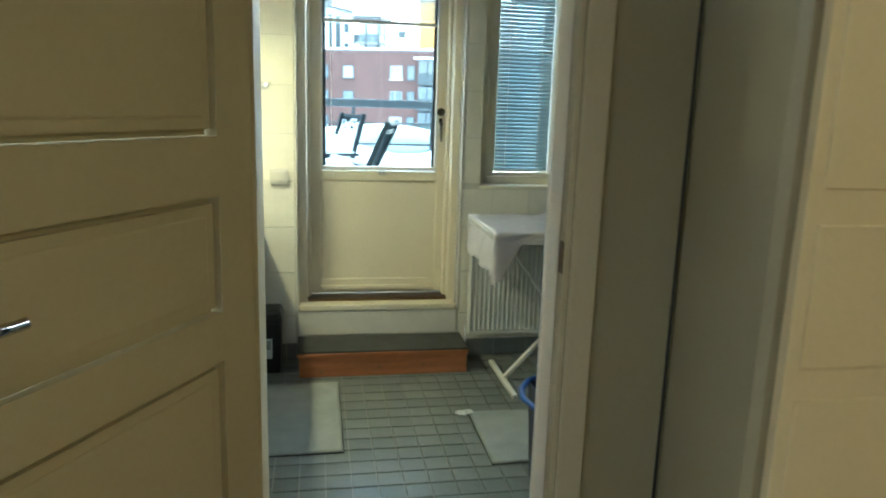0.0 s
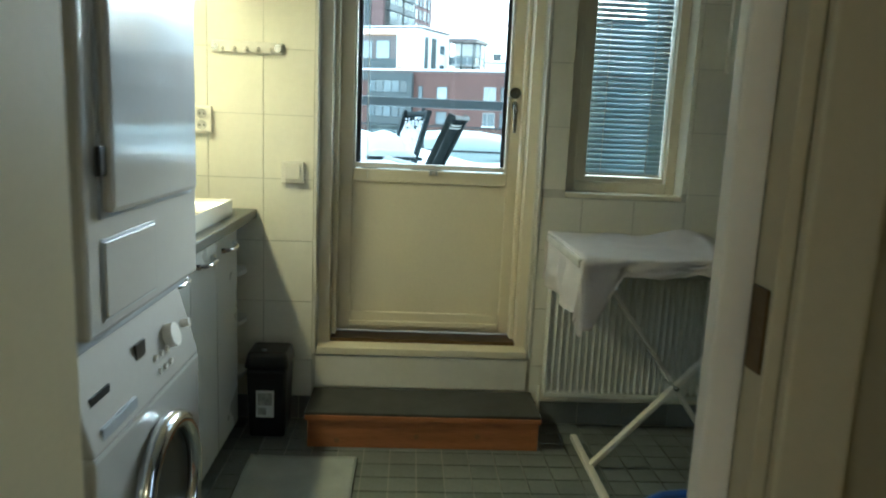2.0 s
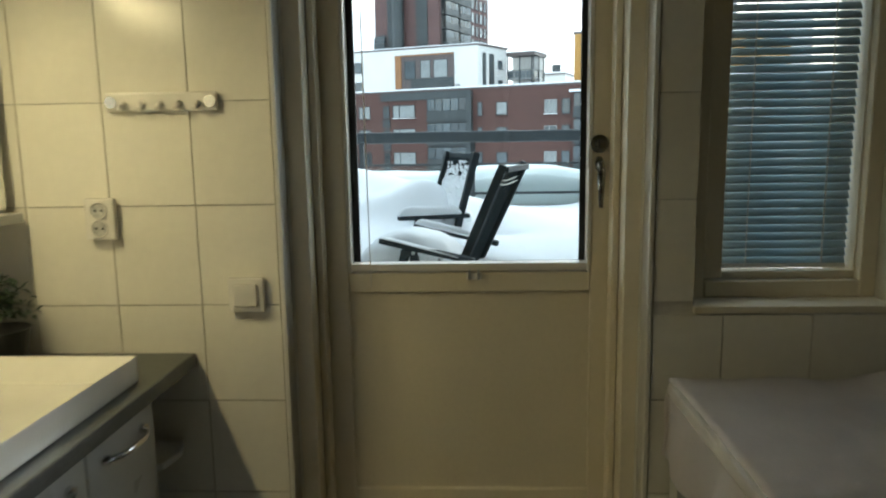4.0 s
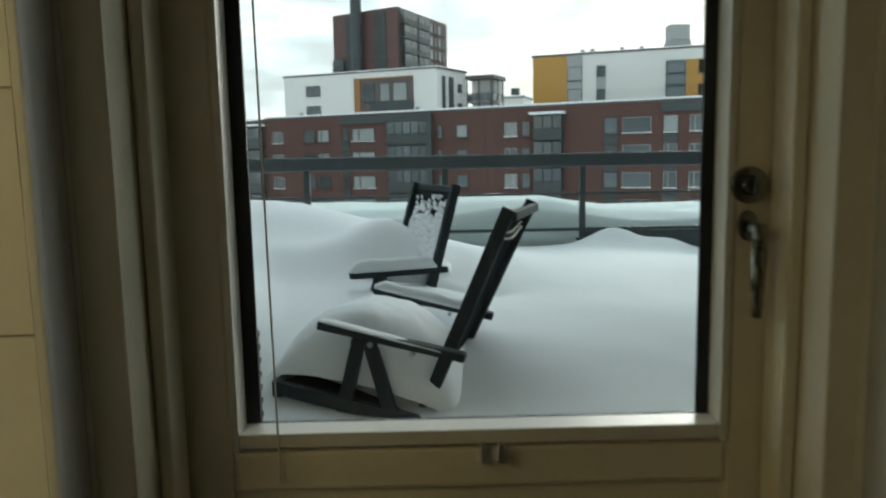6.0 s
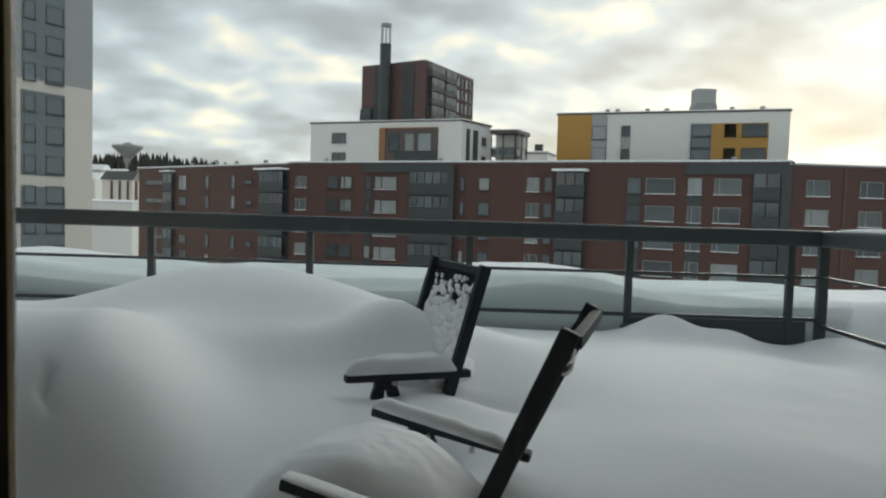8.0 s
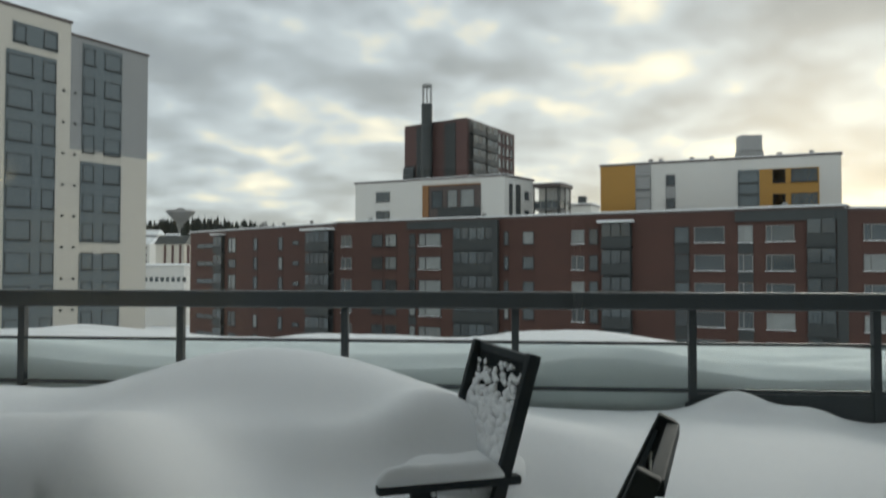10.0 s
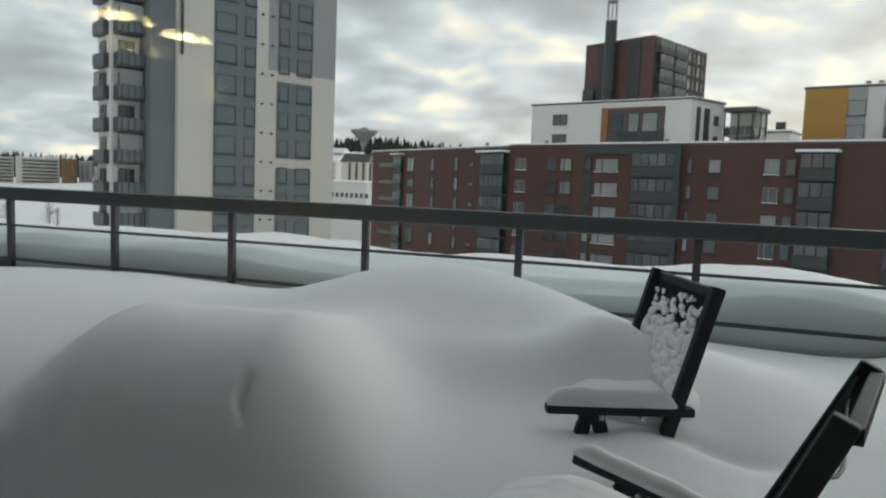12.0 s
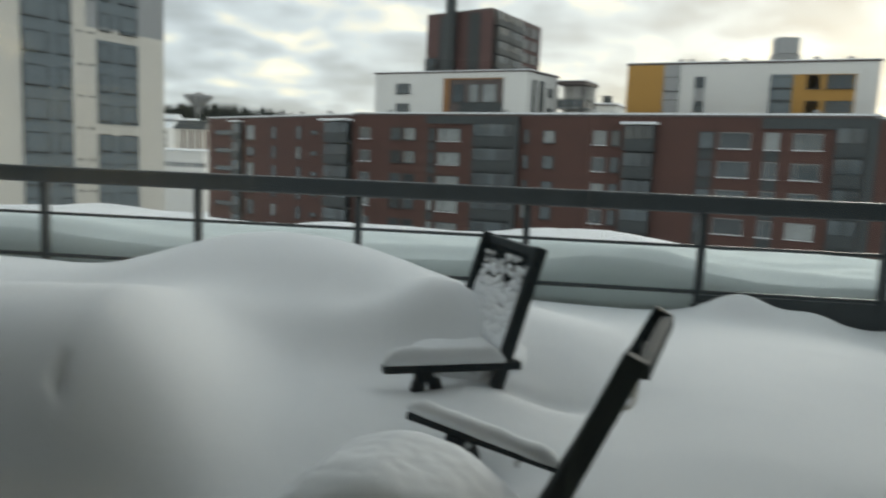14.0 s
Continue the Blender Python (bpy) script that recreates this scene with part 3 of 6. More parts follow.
for cx in (0.735, 0.93):
    part("ladder_cord", rod((cx, -0.089, SZ0 + 0.03), (cx, -0.089, SZ1 - 0.07), 0.0016, seg=6), M_PLASTIC, wb)

# ---------------------------------------------------------------- step, bin, mats
step = thing("door_step", "low pine box step with dark felt top at the terrace door", "step")
part("front_board", box(-0.445, 0.462, -0.505, -0.483, 0.0, 0.113), M_WOOD, step, bevel=0.004)
part("side_board", box(-0.445, -0.423, -0.482, -0.25, 0.0, 0.113), M_WOOD, step, bevel=0.003)
part("side_board", box(0.440, 0.462, -0.482, -0.25, 0.0, 0.113), M_WOOD, step, bevel=0.003)
part("top_board", box(-0.455, 0.470, -0.515, -0.246, 0.114, 0.134), M_WOOD, step, bevel=0.003)
part("felt_top", box(-0.455, 0.468, -0.512, -0.247, 0.1345, 0.146), M_FELT, step, "dark grey felt covering", bevel=0.003)
for kx, kz in ((-0.02, 0.05), (0.22, 0.055), (-0.33, 0.03)):
    part("knot", rod((kx, -0.5065, kz), (kx, -0.5045, kz), 0.011, seg=14), M_TIMBER, step)

pb = thing("pedal_bin", "small black plastic bin with pale label", "waste bin")
bm = box(-0.695, -0.535, -0.44, -0.275, 0.0, 0.285)
for v in bm.verts:
    if v.co.z < 0.1:
        v.co.x = -0.615 + (v.co.x + 0.615) * 0.88
        v.co.y = -0.357 + (v.co.y + 0.357) * 0.88
part("body", bm, M_BLACK, pb, bevel=0.014)
bm = box(-0.703, -0.527, -0.448, -0.268, 0.287, 0.352)
for v in bm.verts:
    if v.co.z > 0.33:
        v.co.x = -0.615 + (v.co.x + 0.615) * 0.86
        v.co.y = -0.357 + (v.co.y + 0.357) * 0.86
lid = part("lid", bm, M_BLACK, pb, "glossy black domed lid", bevel=0.016)
part("lid_button", rod((-0.63, -0.40, 0.350), (-0.63, -0.40, 0.356), 0.010, seg=16), M_ALU, lid)
lb = part("label", box(-0.655, -0.585, -0.4415, -0.4385, 0.09, 0.20), M_PAPER, pb, "grey and white printed sticker")
part("print_bar", box(-0.648, -0.592, -0.4428, -0.4416, 0.14, 0.19), M_LABEL, lb)
part("print_bar", box(-0.648, -0.615, -0.4428, -0.4416, 0.10, 0.13), M_LABEL, lb)


def floor_mat(x0, x1, y0, y1, label):
    o = thing("floor_mat", label, "mat")
    nx, ny = 24, 28
    bm = bmesh.new()
    bmesh.ops.create_grid(bm, x_segments=nx, y_segments=ny, size=0.5, matrix=Matrix.LocRotScale(((x0 + x1) / 2, (y0 + y1) / 2, 0.009), None, (x1 - x0, y1 - y0, 1)))
    for v in bm.verts:
        v.co.z += 0.0025 * noise.noise(v.co * 7) + 0.0012 * noise.noise(v.co * 26)
        v.co.x += 0.004 * noise.noise(v.co * 5 + Vector((3, 0, 0)))
        v.co.y += 0.004 * noise.noise(v.co * 5 + Vector((0, 7, 0)))
    bmesh.ops.solidify(bm, geom=list(bm.faces), thickness=0.005)
    part("weave", bm, M_RUG, o, smooth=True)
    part("backing", box(x0 - 0.004, x1 + 0.004, y0 - 0.004, y1 + 0.004, 0.0, 0.0035), M_RUBBER, o)
    return o


floor_mat(-0.64, -0.243, -1.355, -0.60, "pale grey woven mat on the tiled floor")
floor_mat(0.36, 0.86, -1.525, -1.03, "grey woven mat beside the storage box")
bm = bmesh.new()
bmesh.ops.create_grid(bm, x_segments=6, y_segments=4, size=0.5, matrix=Matrix.LocRotScale((0.34, -1.05, 0.012), Euler((0, 0, 0.3)), (0.085, 0.045, 1)))
for v in bm.verts:
    v.co.z += abs(0.022 * noise.noise(v.co * 40))
bmesh.ops.solidify(bm, geom=list(bm.faces), thickness=0.0008)
solid("paper_scrap", bm, M_PAPER, "crumpled white paper scrap on the floor", "paper", smooth=False)

sb = thing("storage_box", "dark blue open plastic box with blue rim", "box")
bm = box(0.46, 0.86, -1.95, -1.62, 0.0, 0.40)
for v in bm.verts:
    if v.co.z < 0.1:
        v.co.x = 0.66 + (v.co.x - 0.66) * 0.9
        v.co.y = -1.785 + (v.co.y + 1.785) * 0.9
bmesh.ops.delete(bm, geom=[f for f in bm.faces if f.normal.z > 0.9], context="FACES")
bmesh.ops.solidify(bm, geom=list(bm.faces), thickness=0.006)
part("tub", bm, M_NAVY, sb)
tube_part("rim", [(0.46, -1.95, 0.402), (0.86, -1.95, 0.402), (0.86, -1.62, 0.402), (0.46, -1.62, 0.402)], 0.011, M_BLUE, sb, "bright blue rolled rim", True)
bk = thing("bucket", "small blue plastic bucket under the ironing board", "bucket")
part("body", rod((1.14, -1.15, 0.0), (1.14, -1.15, 0.16), 0.085, r2=0.105, seg=28), M_BLUE, bk, smooth=False)
tube_part("rim", [(1.14 + 0.107 * math.cos(a), -1.15 + 0.107 * math.sin(a), 0.16) for a in (0, 1.047, 2.094, 3.1416, 4.189, 5.236)], 0.006, M_BLUE, bk, "", True)

# ---------------------------------------------------------------- radiator
rad = thing("radiator", "white panel radiator with vertical flutes below the window", "radiator")
RX0, RX1, RZ0, RZ1, RY = 0.515, 1.245, 0.155, 0.70, -0.315
bm = bmesh.new()
n = 27
pitch = (RX1 - RX0) / n
vs = []
for i in range(n):
    for f, d in ((0.0, 0.0), (0.18, 0.0), (0.36, 0.009), (0.82, 0.009)):
        vs.append((RX0 + (i + f) * pitch, RY - 0.010 + d))
vs.append((RX1, RY - 0.010))
cols = [[bm.verts.new((x, y, z)) for z in (RZ0 + 0.02, RZ0 + 0.03, RZ1 - 0.03, RZ1 - 0.02)] for x, y in vs]
for c in cols:
    for k in (0, 3):
        c[k].co.y = RY - 0.010
for a, b in zip(cols, cols[1:]):
    for k in range(3):
        bm.faces.new((a[k], b[k], b[k + 1], a[k + 1]))
part("fluted_front", bm, M_RAD, rad)
part("back_panel", box(RX0, RX1, -0.302, -0.27, RZ0, RZ1), M_RAD, rad, bevel=0.004)
part("top_grille", box(RX0 - 0.004, RX1 + 0.004, -0.327, -0.262, RZ1, RZ1 + 0.014), M_RAD, rad, bevel=0.003)
part("side_cover", box(RX0 - 0.006, RX0, -0.327, -0.262, RZ0, RZ1), M_RAD, rad, bevel=0.002)
part("side_cover", box(RX1, RX1 + 0.006, -0.327, -0.262, RZ0, RZ1), M_RAD, rad, bevel=0.002)
part("bottom_edge", box(RX0, RX1, -0.326, -0.303, RZ0, RZ0 + 0.02), M_RAD, rad, bevel=0.003)
for x in (0.62, 1.14):
    part("bracket", box(x - 0.015, x + 0.015, -0.27, WY, 0.25, 0.6), M_RAD, rad)
part("pipe", rod((RX0 - 0.02, -0.285, 0.0), (RX0 - 0.02, -0.285, 0.19), 0.008), M_RAD, rad, smooth=True)

# ---------------------------------------------------------------- ironing board
ib = thing("ironing_board", "folding ironing board with pale cover on white steel legs", "ironing board")
IY, IZ = -0.625, 0.835
HW = 0.275
outline = [(0.47, IY - HW), (0.47, IY + HW), (1.15, IY + HW), (1.40, IY + 0.24), (1.56, IY + 0.16), (1.66, IY + 0.06), (1.66, IY - 0.06), (1.56, IY - 0.16), (1.40, IY - 0.24), (1.15, IY - HW)]
bm = bmesh.new()
face = bm.faces.new([bm.verts.new((x, y, IZ - 0.012)) for x, y in outline])
r = bmesh.ops.extrude_face_region(bm, geom=[face])
bmesh.ops.translate(bm, vec=(0, 0, 0.03), verts=[v for v in r["geom"] if isinstance(v, bmesh.types.BMVert)])
part("padded_top", bm, M_COVER, ib, bevel=0.008)
part("underframe", box(0.50, 1.35, IY - 0.13, IY + 0.13, IZ - 0.035, IZ - 0.014), M_ALU, ib, bevel=0.003)
part("leg", beam((0.635, IY - 0.02, 0.012), (1.36, IY - 0.02, 0.80), 0.030, 0.018), M_PLASTIC, ib, "white steel tube leg", bevel=0.004)
part("leg", beam((1.17, IY + 0.03, 0.012), (0.60, IY + 0.03, 0.80), 0.030, 0.018), M_PLASTIC, ib, bevel=0.004)
part("foot_bar", box(0.618, 0.645, -0.895, -0.385, 0.0, 0.024), M_PLASTIC, ib, "white foot bar", bevel=0.006)
part("foot_bar", box(1.155, 1.182, -0.85, -0.43, 0.0, 0.024), M_PLASTIC, ib, bevel=0.006)
part("pivot_pin", rod((0.93, IY - 0.05, 0.335), (0.93, IY + 0.06, 0.335), 0.008), M_CHROME, ib, smooth=True)
rest = thing("iron_rest", "wire rest for the iron at the end of the board", "iron rest")
tube_part("rim_wire", [(1.20, -0.30, 0.862), (1.48, -0.30, 0.862), (1.50, -0.40, 0.862), (1.22, -0.42, 0.862)], 0.004, M_CHROME, rest, "", True)
for k in range(5):
    x = 1.24 + k * 0.055
    part("cross_wire", rod((x, -0.30, 0.862), (x + 0.015, -0.415, 0.862), 0.003, seg=8), M_CHROME, rest, smooth=True)
part("plate", box(1.21, 1.48, -0.42, -0.31, 0.854, 0.857), M_BLACK, rest)

# cloth thrown over the board: lies on the top, falls over the end and the long side
CX0, CX1, CY0, CY1 = 0.36, 1.10, -1.10, -0.27
nx, ny = 60, 56
bm = bmesh.new()
grid = []
for j in range(ny + 1):
    row = []
    for i in range(nx + 1):
        a, b = i / nx, j / ny
        # lengths along the cloth
        sx = CX0 + a * (CX1 - CX0 + 0.02 * math.sin(3 * b))
        sy = CY0 + b * (CY1 - CY0)
        x, y, z = sx, sy, IZ + 0.024
        ex = 0.485 - x
        ey = (IY - HW - 0.012) - y
        ez = y - (IY + HW + 0.012)
        drop = 0.0
        if ex > 0:
            k = 1.55 * ex
            drop = max(drop, k)
            x = 0.478 - 0.10 * ex - 0.012 * math.sin(sy * 23) * min(1, ex * 12)
        if ey > 0:
            wgt = max(0.0, min(1.0, (0.62 - sx) / 0.10))
            k = ey * (0.30 + 0.95 * wgt)
            drop = max(drop, k) + (0.20 * wgt * min(ex, 0.1) * 10 * ey if ex > 0 else 0)
            y = IY - HW - 0.018 - 0.04 * ey - 0.010 * math.sin(sx * 29) * min(1, ey * 12)
            if ex > 0:
                x += 0.05 * ey * 4 * 0.3
        if ez > 0:
            drop = max(drop, ez * 0.9)
            y = IY + HW + 0.018 + 0.06 * ez
        fold = 0.006 * noise.noise(Vector((sx * 9, sy * 9, 1.0))) + 0.003 * noise.noise(Vector((sx * 24, sy * 24, 5.0)))
        hump = 0.035 * math.exp(-(((sx - 1.0) / 0.07) ** 2 + ((sy + 0.42) / 0.10) ** 2)) + 0.016 * math.exp(-(((sx - 1.02 - 0.3 * (sy + 0.6)) / 0.035) ** 2))
        z += fold + hump - drop
        if drop > 0.01:
            x += 0.008 * noise.noise(Vector((sx * 14, sy * 14, 9.0)))
            y += 0.008 * noise.noise(Vector((sx * 14, sy * 14, 13.0)))
        row.append(bm.verts.new((x, y, max(z, 0.60))))
    grid.append(row)
for j in range(ny):
    for i in range(nx):
        bm.faces.new((grid[j][i], grid[j][i + 1], grid[j + 1][i + 1], grid[j + 1][i]))
bmesh.ops.solidify(bm, geom=list(bm.faces), thickness=0.003)
solid("cloth", bm, M_CLOTH, "crumpled white cotton cloth draped over the ironing board", "cloth", smooth=True)

# ---------------------------------------------------------------- washstand along the west wall


def cabinet_unit(y0, y1, label):
    o = thing("base_cabinet", label, "cabinet", "washstand cabinets")
    part("body", box(XL + 0.004, -0.752, y0 + 0.002, y1 - 0.002, 0.06, 0.855), M_LAMINATE, o)
    d = part("door", box(-0.750, -0.731, y0 + 0.003, y1 - 0.003, 0.065, 0.848), M_LAMINATE, o, "white laminate door", bevel=0.003)
    ym, zh = (y0 + y1) / 2, 0.79
    tube_part("bow_handle", [(-0.731, ym - 0.085, zh), (-0.706, ym - 0.055, zh), (-0.698, ym, zh), (-0.706, ym + 0.055, zh), (-0.731, ym + 0.085, zh)], 0.0065, M_CHROME, d, "bowed chrome handle")
    for s in (-1, 1):
        part("handle_foot", rod((-0.731, ym + s * 0.082, zh), (-0.719, ym + s * 0.078, zh), 0.011, seg=14), M_CHROME, d)
    return o


cabinet_unit(-0.70, -0.41, "white laminate base cabinet with bowed chrome handle")
cabinet_unit(-0.993, -0.70, "white laminate base cabinet with bowed chrome handle")
cabinet_unit(-1.29, -0.993, "white laminate base cabinet beside the washing machine")
solid("cabinet_plinth", box(XL + 0.004, -0.79, -1.29, -0.41, 0.0, 0.059), M_BLACK, "dark recessed plinth under the cabinets", "plinth")
es = thing("end_shelf", "open corner shelves at the end of the washstand", "shelf")
for z in (0.22, 0.44, 0.64):
    bm = bmesh.new()
    pts = [(XL + 0.004, -0.408), (-0.78, -0.408), (-0.735, -0.375), (-0.72, -0.30), (-0.74, WY - 0.004), (XL + 0.004, WY - 0.004)]
    f = bm.faces.new([bm.verts.new((x, y, z)) for x, y in pts])
    rr = bmesh.ops.extrude_face_region(bm, geom=[f])
    bmesh.ops.translate(bm, vec=(0, 0, 0.018), verts=[v for v in rr["geom"] if isinstance(v, bmesh.types.BMVert)])
    part("shelf_board", bm, M_LAMINATE, es, bevel=0.003)
part("back_post", box(XL + 0.004, XL + 0.03, -0.408, WY - 0.004, 0.0, 0.855), M_LAMINATE, es)
solid("worktop", box(XL + 0.002, -0.692, -1.30, WY - 0.002, 0.857, 0.893), M_STONE, "dark grey stone-look worktop", "worktop", bevel=0.005)

basin = thing("wash_basin", "white rectangular ceramic basin on the worktop", "basin")
bm = box(-1.20, -0.735, -1.02, -0.455, 0.894, 0.955)
top = [f for f in bm.faces if f.normal.z > 0.9]
r = bmesh.ops.inset_region(bm, faces=top, thickness=0.018)
bmesh.ops.translate(bm, vec=(0, 0, -0.012), verts=top[0].verts)
r = bmesh.ops.inset_region(bm, faces=top, thickness=0.045)
bmesh.ops.translate(bm, vec=(0, 0, -0.038), verts=top[0].verts)
part("bowl", bm, M_CERAMIC, basin, bevel=0.005)
part("drain", rod((-0.97, -0.74, 0.9055), (-0.97, -0.74, 0.911), 0.022, seg=20), M_CHROME, basin)
tap = thing("tap", "chrome single lever tap behind the basin", "tap")
part("body", rod((-1.245, -0.74, 0.893), (-1.245, -0.74, 1.0), 0.022, seg=20), M_CHROME, tap, smooth=True)
part("spout", rod((-1.245, -0.74, 0.985), (-1.09, -0.74, 1.0), 0.012), M_CHROME, tap, smooth=True)
part("lever", rod((-1.245, -0.74, 1.0), (-1.17, -0.74, 1.045), 0.008), M_CHROME, tap, smooth=True)

mc = thing("mirror_cabinet", "white mirror cabinet with shelf and warm lamps", "mirror cabinet")
part("carcass", box(XL + 0.003, -1.135, -1.30, -0.27, 1.262, 1.84), M_LAMINATE, mc)
for y0, y1 in ((-1.29, -0.96), (-0.955, -0.62), (-0.615, -0.275)):
    part("mirror_door", box(-1.133, -1.121, y0, y1, 1.27, 1.83), M_MIRROR, mc, "mirror glass door", bevel=0.001)
part("shelf", box(XL + 0.003, -1.09, -1.30, -0.262, 1.236, 1.260), M_LAMINATE, mc, bevel=0.003)
cor = part("cornice", box(XL + 0.003, -1.00, -1.30, -0.27, 1.89, 1.925), M_LAMINATE, mc, "white light cornice", bevel=0.003)
part("cornice_back", box(XL + 0.003, -1.15, -1.30, -0.27, 1.842, 1.889), M_LAMINATE, mc)
for yc in (-1.08, -0.91, -0.75):
    sp = part("spot_ring", rod((-1.06, yc, 1.876), (-1.06, yc, 1.889), 0.040, seg=24), M_CHROME, mc)
    for k in range(5):
        a = k * 2 * math.pi / 5
        part("led", rod((-1.06 + 0.02 * math.cos(a), yc + 0.024 * math.sin(a), 1.872), (-1.06 + 0.02 * math.cos(a), yc + 0.024 * math.sin(a), 1.8755), 0.005, seg=10), M_LED, sp, "warm lit diode")

pl = thing("potted_plant", "dark bushy plant in a black pot on the worktop", "plant")
part("pot", rod((-1.12, -0.36, 0.894), (-1.12, -0.36, 0.99), 0.055, r2=0.072, seg=24), M_POT, pl)
bm = bmesh.new()
rng = random.Random(5)
for k in range(260):
    a, e, rr = rng.uniform(0, 6.28), rng.uniform(-0.1, 1.5), rng.uniform(0.03, 0.10)
    c = Vector((-1.12 + rr * math.cos(a) * math.cos(e), -0.36 + rr * math.sin(a) * math.cos(e) * 0.9, 1.02 + rr * math.sin(e)))
    m = Matrix.Translation(c) @ Euler((rng.uniform(-1, 1), rng.uniform(-1, 1), rng.uniform(0, 6))).to_matrix().to_4x4()
    q = [m @ Vector(p) for p in ((-0.014, 0, 0), (0, 0.006, 0.002), (0.014, 0, 0), (0, -0.006, 0.002))]
    bm.faces.new([bm.verts.new(p) for p in q])
part("leaves", bm, M_LEAF, pl)

# ---------------------------------------------------------------- hooks, socket, switch
hk = thing("hook_rail", "white plastic rail with five hooks on the tiles", "hook rail")
part("back_plate", box(-0.866, -0.590, -0.252, -0.241, 1.500, 1.545), M_PLASTIC, hk, bevel=0.005)
for k in range(5):
    x = -0.82 + k * 0.046
    part("hook", rod((x, -0.250, 1.518), (x, -0.275, 1.508), 0.008, r2=0.006), M_PLASTIC, hk, smooth=True)
for x in (-0.850, -0.607):
    part("cap", rod((x, -0.2525, 1.522), (x, -0.2565, 1.522), 0.014, seg=18), M_CHROME, hk)
so = thing("wall_socket", "white double wall socket on the tiles", "socket")
part("plate", box(-0.936, -0.862, -0.262, -0.241, 1.19, 1.292), M_PLASTIC, so, bevel=0.005)
for z in (1.218, 1.262):
    # flat grey disc: the shade inside the socket recess is in its colour
    ring = part("insert", rod((-0.899, -0.2625, z), (-0.899, -0.2640, z), 0.0195, seg=24), M_LABEL, so, "round socket insert, its recess shade put in as grey")
    tube_part("rim", [(-0.899 + 0.0205 * math.cos(a), -0.2645, z + 0.0205 * math.sin(a)) for a in (0, 0.785, 1.571, 2.356, 3.1416, 3.927, 4.712, 5.498)], 0.002, M_PLASTIC, ring, "", True)
    for s in (-1, 1):
        part("pin_hole", rod((-0.899 + s * 0.008, -0.2642, z), (-0.899 + s * 0.008, -0.2647, z), 0.0035, seg=8), M_BLACK, ring)
sw = thing("light_switch", "white wall switch on the tiles", "switch")
part("plate", box(-0.592, -0.502, -0.257, -0.241, 1.003, 1.090), M_PLASTIC, sw, bevel=0.005)
part("rocker", box(-0.577, -0.517, -0.264, -0.2575, 1.018, 1.075), M_PLASTIC, sw, bevel=0.003)

# drying rail by the shower corner
dr = thing("towel_rail", "white wall bracket with short drying bars", "towel rail")
part("bracket", box(1.165, 1.205, -0.275, -0.241, 1.51, 1.95), M_PLASTIC, dr, bevel=0.006)
for k in range(6):
    part("bar", rod((1.205, -0.262, 1.56 + k * 0.055), (1.30, -0.262, 1.565 + k * 0.055), 0.008, seg=10), M_PLASTIC, dr, smooth=True)
bs = thing("shower_shelf", "narrow dark shelf on the dark tiles", "shelf")
part("ledge", box(1.33, 1.66, -0.33, -0.241, 1.028, 1.036), M_BLACK, bs, bevel=0.002)
bo = thing("bottle", "orange plastic bottle lying on the shower shelf", "bottle")
part("body", rod((1.42, -0.285, 1.071), (1.53, -0.285, 1.071), 0.033, seg=24), M_BOTTLE, bo, bevel=0.004)
part("neck", rod((1.37, -0.285, 1.071), (1.42, -0.285, 1.071), 0.012, r2=0.03, seg=20), M_BOTTLE, bo, smooth=True)
part("cap", rod((1.345, -0.285, 1.071), (1.371, -0.285, 1.071), 0.015, seg=16), M_PLASTIC, bo)

# ---------------------------------------------------------------- washing machine and tumble dryer
AX, AY0, AY1 = -0.605, -1.945, -1.345
wm = thing("washing_machine", "white front loading washing machine with chrome door ring", "washing machine")
part("cabinet", box(XL + 0.02, AX, AY0, AY1, 0.0, 0.66), M_ENAMEL, wm, bevel=0.008)
bm = box(XL + 0.02, AX, AY0, AY1, 0.662, 0.84)
for v in bm.verts:
    if v.co.x > -0.7 and v.co.z > 0.7:
        v.co.x -= 0.05
pan = part("control_panel", bm, M_ENAMEL, wm, "white sloping control panel", bevel=0.006)


def on_panel(y, z, out=0.0):
    return (AX - 0.05 * (z - 0.662) / 0.178 + out, y, z)


for y, rr in ((-1.50, 0.028), (-1.40, 0.010)):
    a, b = on_panel(y, 0.75, 0.0), on_panel(y, 0.756, 0.022)
    part("knob", rod(a, b, rr, seg=24), M_PLASTIC, pan, smooth=False)
dz = on_panel(-1.66, 0.762)
part("display", box(dz[0] - 0.004, dz[0] + 0.003, -1.685, -1.635, 0.74, 0.785), M_BLACK, pan)
for k in range(3):
    for j in range(2):
        p = on_panel(-1.60 + k * 0.035, 0.70 + j * 0.03)
        part("button", rod(p, (p[0] + 0.006, p[1], p[2]), 0.007, seg=12), M_PLASTIC, pan)
p = on_panel(-1.86, 0.75)
part("badge", box(p[0] - 0.002, p[0] + 0.003, -1.905, -1.825, 0.742, 0.757), M_BLACK, pan)
p = on_panel(-1.80, 0.69)
part("drawer_grip", box(p[0] - 0.01, p[0] + 0.004, -1.90, -1.74, 0.675, 0.700), M_GREYPLASTIC, pan, bevel=0.003)
dc = (-1.645, 0.43)
ring = [(AX + 0.022, dc[0] + 0.165 * math.cos(a), dc[1] + 0.165 * math.sin(a)) for a in [k * math.pi / 8 for k in range(16)]]
dd = part("porthole", rod((AX - 0.01, *dc), (AX + 0.015, *dc), 0.150, seg=40), M_BLACK, wm, "dark glass porthole door", bevel=0.004)
tube_part("chrome_ring", ring, 0.022, M_CHROME, dd, "polished chrome ring", True)
